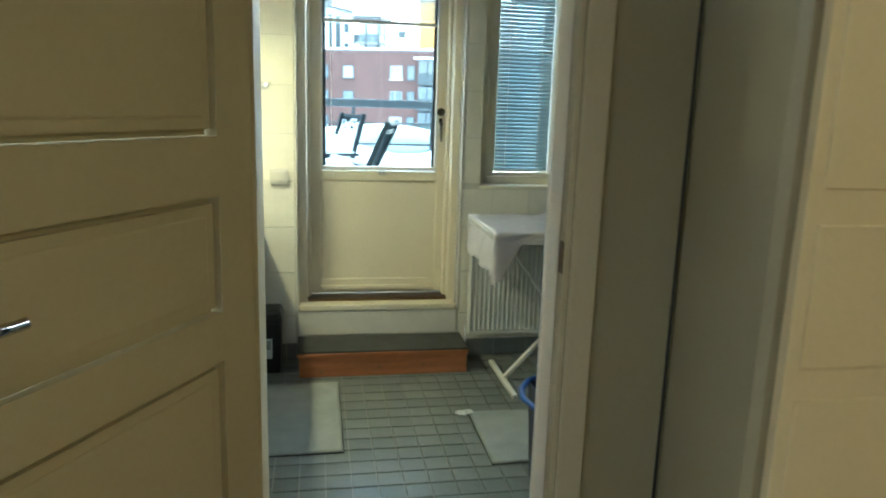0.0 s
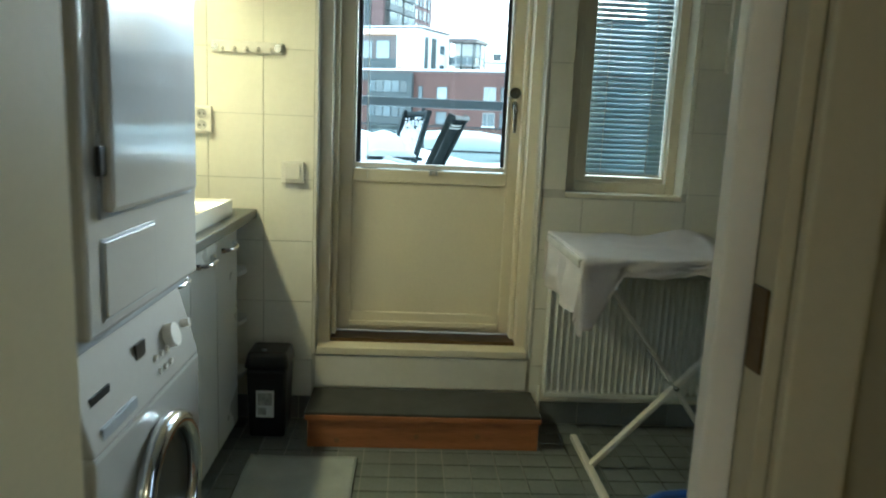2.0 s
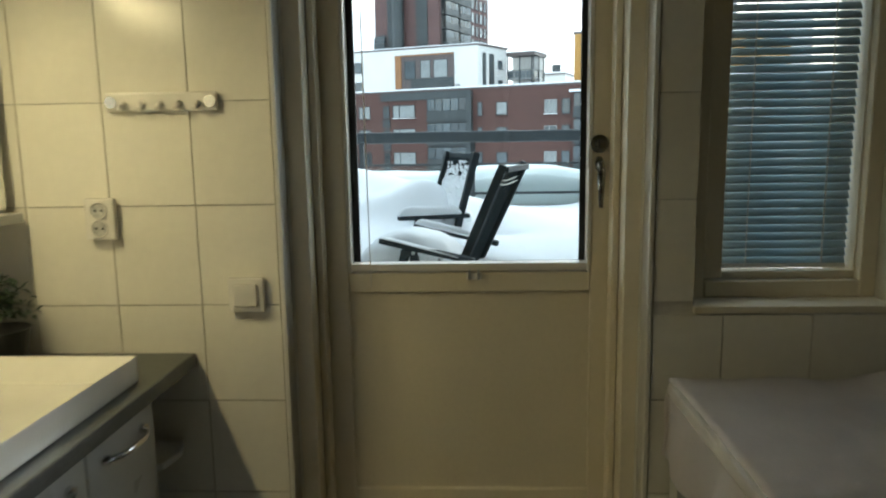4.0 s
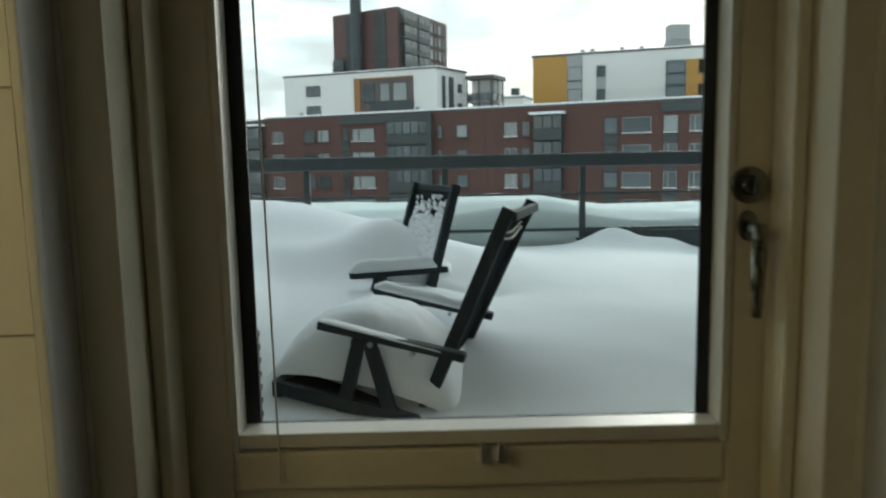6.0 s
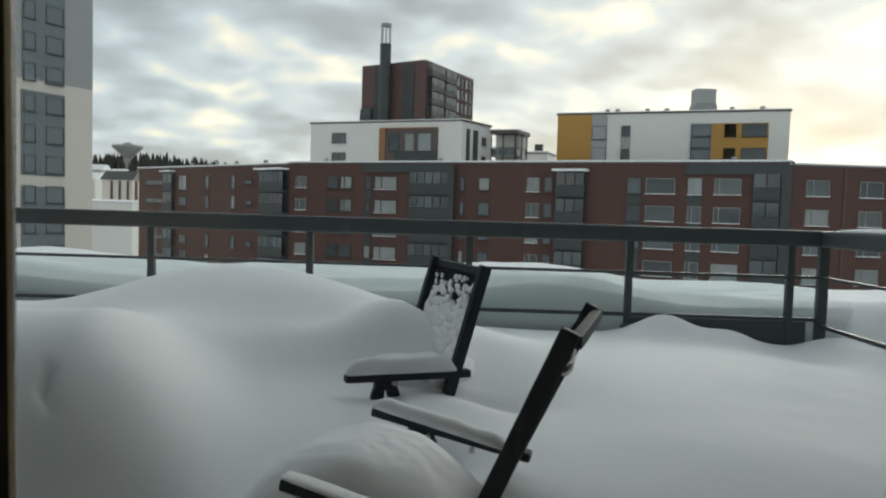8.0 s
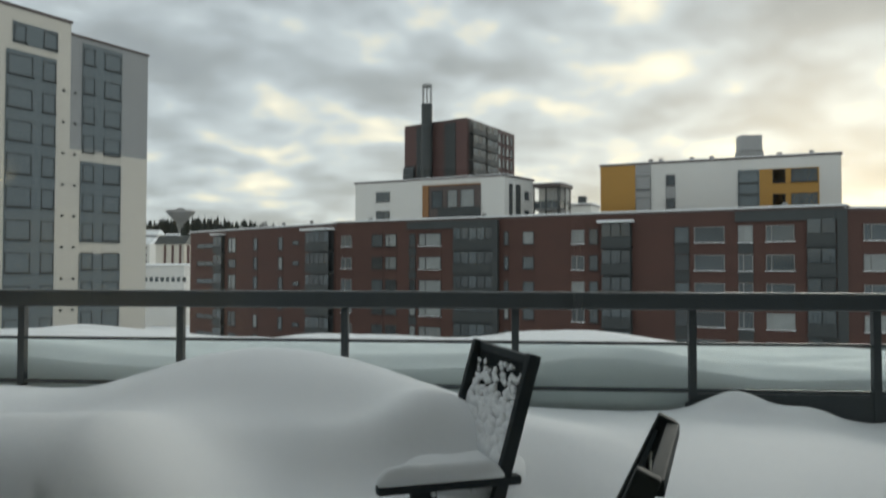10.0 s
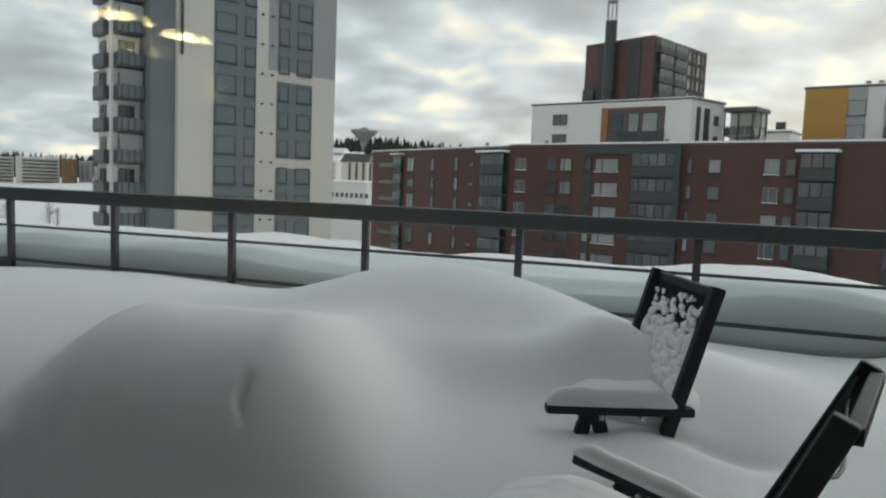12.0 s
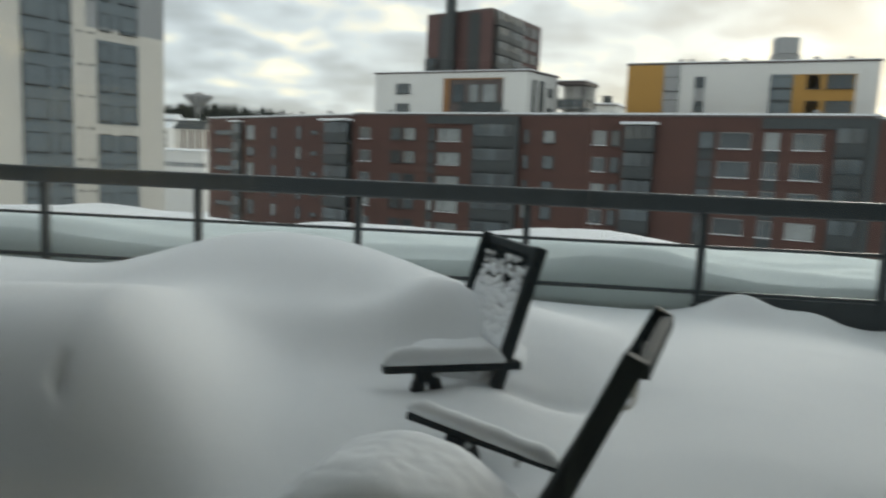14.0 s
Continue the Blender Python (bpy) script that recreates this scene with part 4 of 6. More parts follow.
part("kick_plate", box(AX, AX + 0.004, AY0 + 0.02, AY1 - 0.02, 0.02, 0.10), M_ENAMEL, wm)

st = solid("stacking_kit", box(XL + 0.03, AX - 0.03, AY0 + 0.005, AY1 - 0.005, 0.842, 0.872), M_GREYPLASTIC, "grey stacking frame between the machines", "stacking frame", bevel=0.004)
td = thing("tumble_dryer", "white tumble dryer stacked on the washing machine", "tumble dryer")
part("cabinet", box(XL + 0.02, AX, AY0, AY1, 0.873, 1.72), M_ENAMEL, td, bevel=0.008)
dd = part("door", box(AX + 0.001, AX + 0.022, AY0 + 0.06, AY1 - 0.06, 1.085, 1.58), M_ENAMEL, td, "large white glossy dryer door", bevel=0.010)
part("door_rim", box(AX - 0.002, AX + 0.004, AY0 + 0.05, AY1 - 0.05, 1.075, 1.59), M_GREYPLASTIC, td, bevel=0.002)
for z in (1.15, 1.50):
    part("hinge", box(AX + 0.004, AX + 0.014, AY0 + 0.035, AY0 + 0.06, z, z + 0.05), M_BLACK, dd, bevel=0.002)
fl = part("filter_flap", box(AX + 0.001, AX + 0.007, AY0 + 0.06, AY0 + 0.30, 0.90, 1.035), M_ENAMEL, td, bevel=0.003)
part("flap_gap", box(AX - 0.002, AX + 0.002, AY0 + 0.055, AY0 + 0.305, 0.895, 1.04), M_GREYPLASTIC, td)
part("panel", box(AX + 0.001, AX + 0.012, AY0 + 0.02, AY1 - 0.02, 1.61, 1.70), M_ENAMEL, td, bevel=0.004)

# unseen hall ceiling lamp, added as a body for the hall's warm fill
lamp = thing("added_hall_lamp", "unseen round opal ceiling lamp added to light the hall", "lamp")
part("base", rod((1.30, -4.55, CEIL - 0.02), (1.30, -4.55, CEIL), 0.12, seg=32), M_PLASTIC, lamp)
part("shade", rod((1.30, -4.55, CEIL - 0.055), (1.30, -4.55, CEIL - 0.02), 0.10, r2=0.13, seg=32), M_OPAL, lamp)


# ---------------------------------------------------------------- terrace
RAILY, RAILX = 3.15, 1.775


def bump_at(x, y, cx, cy, sx, sy, p=2):
    return math.exp(-abs((x - cx) / sx) ** p - abs((y - cy) / sy) ** p)


def step01(a, b, v):
    t = max(0.0, min(1.0, (v - a) / (b - a)))
    return t * t * (3 - 2 * t)


def snow_height(x, y):
    h = 0.76 + 0.14 * step01(0.3, 1.5, y) + 0.04 * step01(1.5, 3.0, y)
    h += 0.292 * bump_at(x, y, -0.95, 2.62, 0.68, 0.56)                  # drift crest by the railing
    h += 0.12 * bump_at(x, y, -2.6, 2.5, 1.5, 0.8)
    h += 0.02 * bump_at(x, y, -0.50, 2.45, 0.45, 0.40)
    # snowed-in table: a steep face to the house, the far side lost in the drift
    side = step01(-2.10, -1.52, x + 0.25 * (y - 1.4)) * (1 - step01(-1.02, -0.52, x + 0.2 * (y - 1.3)))
    rise = max(0.0, min(1.0, (y - 1.03) / 0.52))
    h += 0.27 * side * (1 - (1 - rise) ** 2.3) * (1 - step01(1.55, 2.3, y))
    h -= 0.17 * bump_at(x, y, -1.28, 0.96, 0.42, 0.17)
    h -= 0.16 * bump_at(x, y, -1.50, 0.70, 0.70, 0.30)
    h += 0.05 * bump_at(x, y, -0.70, 1.40, 0.36, 0.5)
    h -= 0.06 * bump_at(x, y, -1.20 - 0.5 * (y - 1.08), 1.08, 0.03, 0.03)
    h += 0.03 * bump_at(x, y, -3.6, 2.9, 1.4, 0.4)
    h -= 0.16 * bump_at(x, y, -2.1, 0.95, 0.45, 0.5)
    h += 0.16 * bump_at(x, y, -3.3, 1.5, 0.9, 0.7)
    h -= 0.10 * step01(-0.35, -0.9, x) * bump_at(x, y, -1.1, 0.75, 0.7, 0.25)
    h += 0.09 * bump_at(x, y, -0.28, 2.30, 0.42, 0.36)
    h += 0.12 * bump_at(x, y, -0.25, 2.10, 0.18, 0.17)
    h += 0.055 * bump_at(x, y, -0.42, 1.98, 0.34, 0.13)                # low ridge running to the chair back
    h += 0.04 * bump_at(x, y, -0.20, 1.60, 0.35, 0.25)
    h -= 0.045 * bump_at(x, y, -0.22, 0.86, 0.35, 0.16)
    h -= 0.010 * bump_at(x, y, -0.25, 1.69, 0.11, 0.07)                # hollows the wind left at the chairs
    h -= 0.035 * bump_at(x, y, 0.05, 1.76, 0.16, 0.06)
    h -= 0.015 * bump_at(x, y, 0.12, 1.80, 0.14, 0.12)
    h -= 0.10 * bump_at(x, y, -0.14, 1.33, 0.13, 0.08)
    h += 0.05 * bump_at(x, y, 0.15, 2.35, 0.35, 0.35)
    h += 0.04 * bump_at(x, y, 0.75, 1.9, 0.55, 0.8)
    h += 0.10 * bump_at(x, y, 0.98, 3.08, 0.17, 0.10)                  # small heap at the base plate
    h += 0.05 * bump_at(x, y, 1.30, 3.06, 0.15, 0.10)
    h -= 0.05 * bump_at(x, y, 1.60, 2.9, 0.25, 0.35)
    h += 0.06 * bump_at(x, y, 1.80, 2.6, 0.14, 0.6)
    h += 0.03 * bump_at(x, y, -0.95, 2.0, 0.45, 0.40)
    h += 0.03 * bump_at(x, y, -0.05, 1.73, 0.16, 0.14)
    h += 0.012 * noise.noise(Vector((x * 1.6, y * 1.6, 2.0))) + 0.003 * noise.noise(Vector((x * 7, y * 7, 4.0)))
    # trodden, crusted foot of the table drift
    rough = bump_at(x, y, -1.70, 1.0, 0.50, 0.20) + 0.5 * bump_at(x, y, -1.25, 0.98, 0.25, 0.14)
    h += rough * (0.036 * noise.noise(Vector((x * 14, y * 14, 8.0))) + 0.018 * noise.noise(Vector((x * 34, y * 34, 3.0))))
    # wind crack in the face of the table drift
    h -= 0.050 * bump_at(x, y, -1.0 - 0.6 * (y - 1.24) + 0.006 * math.sin(y * 90), 1.24, 0.013, 0.040)
    return h


def height_sheet(x0, x1, y0, y1, nx, ny, fn):
    bm = bmesh.new()
    rows = []
    for j in range(ny + 1):
        y = y0 + (y1 - y0) * j / ny
        rows.append([bm.verts.new((x0 + (x1 - x0) * i / nx, y, fn(x0 + (x1 - x0) * i / nx, y))) for i in range(nx + 1)])
    for a, b in zip(rows, rows[1:]):
        for i in range(nx):
            bm.faces.new((a[i], a[i + 1], b[i + 1], b[i]))
    return bm


solid("snow_drift", height_sheet(-6.5, 1.93, OUT + 0.05, 3.12, 640, 270, snow_height), M_SNOW, "deep smooth drifted snow covering the terrace", "snow", kind="structure", smooth=True)
solid("terrace_slab", box(-9, 2.3, OUT, 4.9, -1.0, 0.28), M_CONCRETE, "concrete terrace deck under the snow", "terrace", kind="structure")


def bank_height(x, y):
    top = 1.165 - 0.06 * step01(0.4, 1.6, x) + 0.02 * math.sin(x * 1.7 + 0.6) + 0.018 * math.sin(x * 4.1)
    edge = step01(3.19, 3.45, y) * (1 - step01(4.3, 4.75, y))
    return 0.72 + (top - 0.72) * (0.86 + 0.14 * edge) * (0.20 + 0.80 * step01(3.18, 3.27, y)) + 0.022 * noise.noise(Vector((x * 2.2, y * 5, 0))) + 0.004 * noise.noise(Vector((x * 8, y * 9, 2)))


solid("snow_bank", height_sheet(-8.9, 4.6, 3.19, 4.85, 260, 64, bank_height), M_SNOW, "snow bank on the ledge outside the railing", "snow", kind="structure", smooth=True)
def bank_e(x, y):
    return 0.80 + 0.42 * step01(1.85, 2.5, x) * step01(3.6, 2.3, y) + 0.30 * step01(1.83, 2.05, x) * step01(2.4, 3.2, y) + 0.012 * noise.noise(Vector((x * 3, y * 3, 5)))
solid("snow_bank_side", height_sheet(1.86, 4.4, 0.14, 3.4, 50, 60, bank_e), M_SNOW, "snow heaped beyond the side railing", "snow", kind="structure", smooth=True)

rl = thing("railing", "dark grey metal terrace railing with glass infill", "railing")
part("handrail", box(-8.9, RAILX + 0.045, RAILY - 0.035, RAILY + 0.035, 1.398, 1.478), M_DARKALU, rl, bevel=0.012)
part("handrail", box(RAILX - 0.035, RAILX + 0.035, 0.30, RAILY - 0.036, 1.398, 1.478), M_DARKALU, rl, bevel=0.012)
part("mid_rail", box(-8.9, RAILX, RAILY - 0.008, RAILY + 0.008, 1.238, 1.252), M_DARKALU, rl)
part("low_rail", box(-8.9, RAILX, RAILY - 0.010, RAILY + 0.010, 1.026, 1.044), M_DARKALU, rl)
part("mid_rail", box(RAILX - 0.008, RAILX + 0.008, 0.3, RAILY - 0.02, 1.238, 1.252), M_DARKALU, rl)
part("low_rail", box(RAILX - 0.010, RAILX + 0.010, 0.3, RAILY - 0.02, 0.995, 1.013), M_DARKALU, rl)
posts = [-1.575 + k * 0.797 for k in range(-9, 5)] + [RAILX]
for k, x in enumerate(posts):
    w = 0.017 if k < len(posts) - 1 else 0.024
    part("post", box(x - w, x + w, RAILY - 0.017, RAILY + 0.017, 0.28, 1.398), M_DARKALU, rl, bevel=0.003)
for y in (2.36, 1.57, 0.78):
    part("post", box(RAILX - 0.017, RAILX + 0.017, y - 0.017, y + 0.017, 0.28, 1.398), M_DARKALU, rl, bevel=0.003)
for a, b in zip(posts, posts[1:]):
    if b - a < 0.1:
        continue
    g = part("glass_infill", box(a + 0.02, b - 0.02, RAILY + 0.012, RAILY + 0.018, 0.62, 1.236), M_RAILGLASS, rl, "pale green tinted glass panel")
    g.visible_shadow = False
part("base_plate", box(0.80, 1.70, RAILY - 0.012, RAILY - 0.004, 0.62, 1.024), M_DARKALU, rl, "dark sheet metal base plate")
part("base_plate", box(-8.9, -3.99, RAILY - 0.012, RAILY - 0.004, 0.62, 1.024), M_DARKALU, rl)
part("post_foot", box(0.775, 0.84, RAILY - 0.05, RAILY - 0.018, 0.90, 0.99), M_DARKALU, rl, bevel=0.012)


def cap_snow(bm, a, b, width, thick, seed):
    """A rounded ridge of snow lying along the bar from a to b."""
    a, b = Vector(a), Vector(b)
    n, m = 26, 8
    d = (b - a).normalized()
    s = d.cross(Vector((0, 0, 1))).normalized()
    rows = []
    for i in range(n + 1):
        f = i / n
        c = a.lerp(b, f)
        end = min(1.0, min(f, 1 - f) * 9 + 0.10) ** 0.5
        w = width * (0.5 + 0.06 * noise.noise(Vector((f * 9, seed, 0)))) * (0.75 + 0.25 * end)
        t = thick * end * (1 + 0.22 * noise.noise(Vector((f * 6, seed, 3))))
        rows.append([bm.verts.new(c + s * (w * math.cos(math.pi * k / m)) + Vector((0, 0, t * math.sin(math.pi * k / m) ** 0.7))) for k in range(m + 1)])
    for p, q in zip(rows, rows[1:]):
        for k in range(m):
            bm.faces.new((p[k], p[k + 1], q[k + 1], q[k]))
        bm.faces.new((p[0], q[0], q[m], p[m]))
    bm.faces.new(rows[0])
    bm.faces.new(rows[-1][::-1])
    return bm


solid("rail_snow", cap_snow(bmesh.new(), (RAILX, 3.0, 1.477), (RAILX, 1.2, 1.477), 0.055, 0.020, 9.0), M_SNOW, "thin ridge of snow on the side handrail", "snow", smooth=True)


def garden_chair(cx, cy, yaw, width, arm_z, arm_tilt, top_z, lean, label, inset=0.0, twist=0.0):
    """A folding recliner. Local x is the way it faces, y its left; the origin is below the rear end of the arm on its left-hand side."""
    o = thing("garden_chair", label, "garden chair", "terrace chairs", at=(cx, cy, 0))
    o.rotation_euler = (0, 0, radians(yaw))
    L = 0.365
    foot = 0.42
    az = lambda f: arm_z + arm_tilt * f
    for y in (0.0, -width):
        part("armrest", beam((-0.03, y, az(0) - 0.013), (L, y, az(1) - 0.013), 0.040, 0.024), M_CHAIRFRAME, o, bevel=0.007)
        zb = arm_z - 0.30
        yi = y * (1 - 2 * inset / width) - inset
        ln = lean + (twist if y else -twist * 0.4)
        part("back_post", beam((lean * (arm_z - zb) * 1.0 + 0.02, yi, zb), (-ln * (top_z - arm_z) + 0.012, yi, top_z), 0.028, 0.036, up=(1, 0, 0)), M_CHAIRFRAME, o, bevel=0.005)
        ap = (L * 0.66, y, az(0.66) - 0.05)
        part("bracket", beam((ap[0] - 0.035, y, ap[2] + 0.012), (ap[0] + 0.035, y, ap[2] + 0.012), 0.026, 0.030), M_CHAIRFRAME, o, bevel=0.006)
        part("front_leg", beam((ap[0] + 0.02, y, ap[2]), (ap[0] + 0.16, y, foot), 0.022, 0.036), M_CHAIRFRAME, o, bevel=0.003)
        part("rear_leg", beam((ap[0] - 0.02, y, ap[2]), (ap[0] - 0.17, y, foot), 0.022, 0.036), M_CHAIRFRAME, o, bevel=0.003)
        part("seat_rail", beam((0.06, y, arm_z - 0.20), (0.50, y, arm_z - 0.115), 0.026, 0.036), M_CHAIRFRAME, o, bevel=0.003)
        for f in (0.30, 0.60):
            part("bolt", rod((L * f, y - 0.022, az(f) - 0.030), (L * f, y + 0.022, az(f) - 0.030), 0.007, seg=10), M_ALU, o)
    zt = top_z - 0.02
    bm = box(0, 1, 0, 1, 0, 1)
    for v in bm.verts:
        f, g, h = v.co.x, v.co.y, v.co.z
        ln = lean + (-twist * 0.4 + twist * 1.4 * g)
        lo, hi = Vector((lean * 0.22, 0, arm_z - 0.22)), Vector((-ln * (zt - arm_z) + 0.006, 0, zt))
        v.co = lo.lerp(hi, h) + Vector(((0.014 if twist else -0.008) + 0.006 * f, -inset - 0.012 - (width - 2 * inset - 0.024) * g, 0))
    part("back_sling", bm, M_SLING, o, "dark mesh fabric back")
    part("top_bar", beam((-(lean - twist * 0.4) * (top_z - arm_z) + 0.004, -inset, top_z - 0.02), (-(lean + twist) * (top_z - arm_z) + 0.004, inset - width, top_z - 0.02), 0.022, 0.024), M_CHAIRFRAME, o, bevel=0.003)
    part("seat_sling", beam((0.08, -width / 2, arm_z - 0.19), (0.48, -width / 2, arm_z - 0.108), width - 0.03, 0.006), M_SLING, o)
    part("front_bar", beam((0.49, 0.01, arm_z - 0.12), (0.49, -width - 0.01, arm_z - 0.12), 0.030, 0.045), M_CHAIRFRAME, o, bevel=0.004)
    z = top_z - 0.075
    xs = -lean * (z - arm_z) + 0.004
    for dz in (0.0, 0.016):
        tube_part("strap", [(xs - 0.002, 0.008 - inset, z + dz), (xs - 0.011, -width * 0.15, z - 0.003 + dz), (xs - 0.013, -width * 0.5, z - 0.006 + dz), (xs - 0.011, -width * 0.85, z - 0.003 + dz), (xs - 0.002 - twist * 0.25, inset - width - 0.008, z + dz)], 0.0032, M_STRAP, o, "pale elastic strap")
    return o


def chair_point(o, x, y, z):
    return Matrix.LocRotScale(o.location, o.rotation_euler, None) @ Vector((x, y, z))


# chair by the door, side-on, and one farther out, turned a little to the house
c2 = garden_chair(-0.005, 0.80, 167, 0.49, 0.958, 0.075, 1.320, 0.430, "dark folding garden chair with mesh back, snow on its seat", 0.06, 0.05)
c1 = garden_chair(-0.03, 1.795, 202, 0.43, 1.032, 0.004, 1.352, 0.27, "dark folding garden chair half buried in the drift")


def snow_lump(name, bm, label):
    return solid(name, bm, M_SNOW, label, "snow", "", "", True)


for ch, wd, zs, zt, caps, sd in ((c2, 0.485, 0.958, 0.075, ((0, 0.006), (1, 0.030)), 1.0), (c1, 0.43, 1.032, 0.004, ((0, 0.046), (1, 0.05)), 5.0)):
    for side, thick in caps:
        y = 0.0 if side == 0 else -wd
        bm = cap_snow(bmesh.new(), chair_point(ch, 0.02, y, zs), chair_point(ch, 0.362, y, zs + zt - 0.001), 0.044, thick, sd + side)
        snow_lump("arm_snow", bm, "ridge of snow lying on a chair arm")

# snow heaped on the near chair's seat, hanging over its front edge
def seat_heap(x, y):
    u, v = (x - 0.26) / 0.275, (y + 0.245) / 0.222
    f = max(0.0, 1 - abs(u) ** 2.3) ** 0.75 * max(0.0, 1 - abs(v) ** 4.0) ** 0.5
    crust = 0.4 + 0.6 * step01(0.30, 0.45, x)
    n = 0.012 * noise.noise(Vector((x * 9, y * 9, 1.0))) + crust * (0.006 * noise.noise(Vector((x * 30, y * 30, 3.0))) + 0.004 * noise.noise(Vector((x * 62, y * 62, 7.0))))
    return 0.755 + 0.19 * (x + 0.01) + f * (0.225 + n)


bm = height_sheet(-0.014, 0.534, -0.465, -0.025, 60, 50, seat_heap)
for v in bm.verts:
    v.co = chair_point(c2, *v.co)
snow_lump("seat_snow", bm, "thick cushion of snow on the chair seat")

# clotted snow clinging to the back of the farther chair
rng = random.Random(11)
bm = bmesh.new()
for k in range(330):
    u, v = rng.uniform(0.10, 0.93), rng.random() ** 1.25
    if v > 0.62 and rng.random() < 0.45:
        continue
    z = 1.05 + 0.25 * v
    s = 0.021 * (1.2 - 0.75 * v) * rng.uniform(0.5, 1.25)
    c = chair_point(c1, -0.27 * (z - 1.032) + 0.006, -0.43 * u, z)
    m = Matrix.Translation(c) @ Euler((0, 0, radians(202))).to_matrix().to_4x4() @ Matrix.Diagonal((s * 0.55, s * 1.2, s, 1))
    bmesh.ops.create_icosphere(bm, subdivisions=2, radius=1, matrix=m)
for v in bm.verts:
    v.co += 0.004 * noise.noise_vector(v.co * 60)
snow_lump("clinging_snow", bm, "clots of snow clinging to the chair back")
bm = bmesh.new()
bmesh.ops.create_uvsphere(bm, u_segments=32, v_segments=16, radius=1)
for v in bm.verts:
    c = v.co * (1 + 0.12 * noise.noise(v.co * 2.1))
    v.co = chair_point(c1, 0.08, -0.23, 1.0) + Euler((0, 0, radians(202))).to_matrix() @ Vector((c.x * 0.21, c.y * 0.205, c.z * (0.055 if c.z > 0 else 0.2)))
snow_lump("seat_snow", bm, "snow drifted into the farther chair seat")

# wicker armchair corner, snow on its arm
wk = thing("wicker_armchair", "grey brown wicker armchair end capped with snow", "armchair", at=(-0.57, 0.50, 0.04))
wk.rotation_euler = (0, 0, radians(-8))
part("arm_block", box(-0.115, 0.105, -0.36, 0.11, 0.30, 1.028), M_WICKER, wk, bevel=0.02)
bm = bmesh.new()
for r in range(27):
    z = 0.62 + r * 0.0155
    for k in range(20):
        f = k * 0.0205 - 0.30
        off = 0.0035 if (k + r) % 2 else 0.0
        box(0.1055, 0.1085 + off, f, f + 0.019, z, z + 0.013, bm)
    for k in range(11):
        f = -0.112 + k * 0.0195
        off = 0.0035 if (k + r) % 2 else 0.0
        box(f, f + 0.018, -0.3635 - off, -0.3605, z, z + 0.013, bm)
tagged(part("weave", bm, M_WICKER, wk), kind="stuff")
tube_part("rim_braid", [(0.10, -0.36, 1.03), (0.10, -0.12, 1.034), (0.10, 0.10, 1.03)], 0.014, M_WICKER, wk)
bm = height_sheet(-0.112, 0.092, -0.355, 0.10, 12, 24, lambda x, y: 1.03 + 0.045 * (max(0.0, 1 - abs((x + 0.01) / 0.102) ** 4) * max(0.0, 1 - abs((y + 0.1275) / 0.228) ** 6)) ** 0.5 + 0.005 * noise.noise(Vector((x * 30, y * 30, 0))))
for v in bm.verts:
    v.co = Matrix.LocRotScale(wk.location, wk.rotation_euler, None) @ v.co
snow_lump("arm_snow", bm, "snow cap on the wicker arm")

# ---------------------------------------------------------------- far ground
GZ = -14.0


def ground_height(x, y):
    d = math.hypot(x, y)
    hill = 60.0 * step01(500, 900, d) * math.exp(-((math.degrees(math.atan2(x, y)) + 23) / 15.0) ** 2) if y > 0 else 0.0
    return GZ + hill + 0.5 * noise.noise(Vector((x / 60, y / 60, 0)))


bm = bmesh.new()
rings = [0.0, 30, 60, 100, 150, 220, 320, 450, 600, 750, 900, 1200, 1700, 2500, 4500]
prev = None
for r in rings:
    row = [bm.verts.new((r * math.sin(2 * math.pi * k / 96), r * math.cos(2 * math.pi * k / 96), ground_height(r * math.sin(2 * math.pi * k / 96), r * math.cos(2 * math.pi * k / 96)))) for k in range(96 if r else 1)]
    if prev:
        for k in range(96):
            if len(prev) == 1:
                bm.faces.new((prev[0], row[k], row[(k + 1) % 96]))
            else:
                bm.faces.new((prev[k], row[k], row[(k + 1) % 96], prev[(k + 1) % 96]))
    prev = row
solid("ground", bm, M_SNOWFAR, "snow covered open ground reaching to the horizon", "ground", kind="structure", smooth=True)
# overhang added out of view to darken the snow near the house
solid("shade_eave", box(-9, 9, OUT - 0.15, OUT + 1.15, 2.86, 3.2), M_SLATE, "unseen plain eave added to shade the near snow", "roof", kind="structure")
solid("own_building", box(-9, 9, -7, 4.84, GZ - 2, -0.2), M_WHITEFAC, "storeys of the house below the terrace", "building", kind="structure")

# ---------------------------------------------------------------- facades
WIN_CACHE = {}


def facade(parent, p, q):
    """Placing on the upright plane from p to q (plan points): returns place(u, z, out) and the turn."""
    p, q = Vector((*p, 0)), Vector((*q, 0))
    d = (q - p).normalized()
    nrm = Vector((d.y, -d.x, 0))
    ang = math.atan2(d.y, d.x)
    return (lambda u, z, out=0.0: p + d * u + nrm * out + Vector((0, 0, z))), ang, (q - p).length


def panel_on(name, fac, u0, u1, z0, z1, mat, parent, thick=0.06, out=0.0, label=""):
    place, ang, _ = fac
    me = mesh_of(box(0, u1 - u0, -thick, 0.0, 0, z1 - z0), name, mat)
    o = part(name, me, mat, parent, label)
    o.location, o.rotation_euler = place(u0, z0, out), (0, 0, ang)
    return o


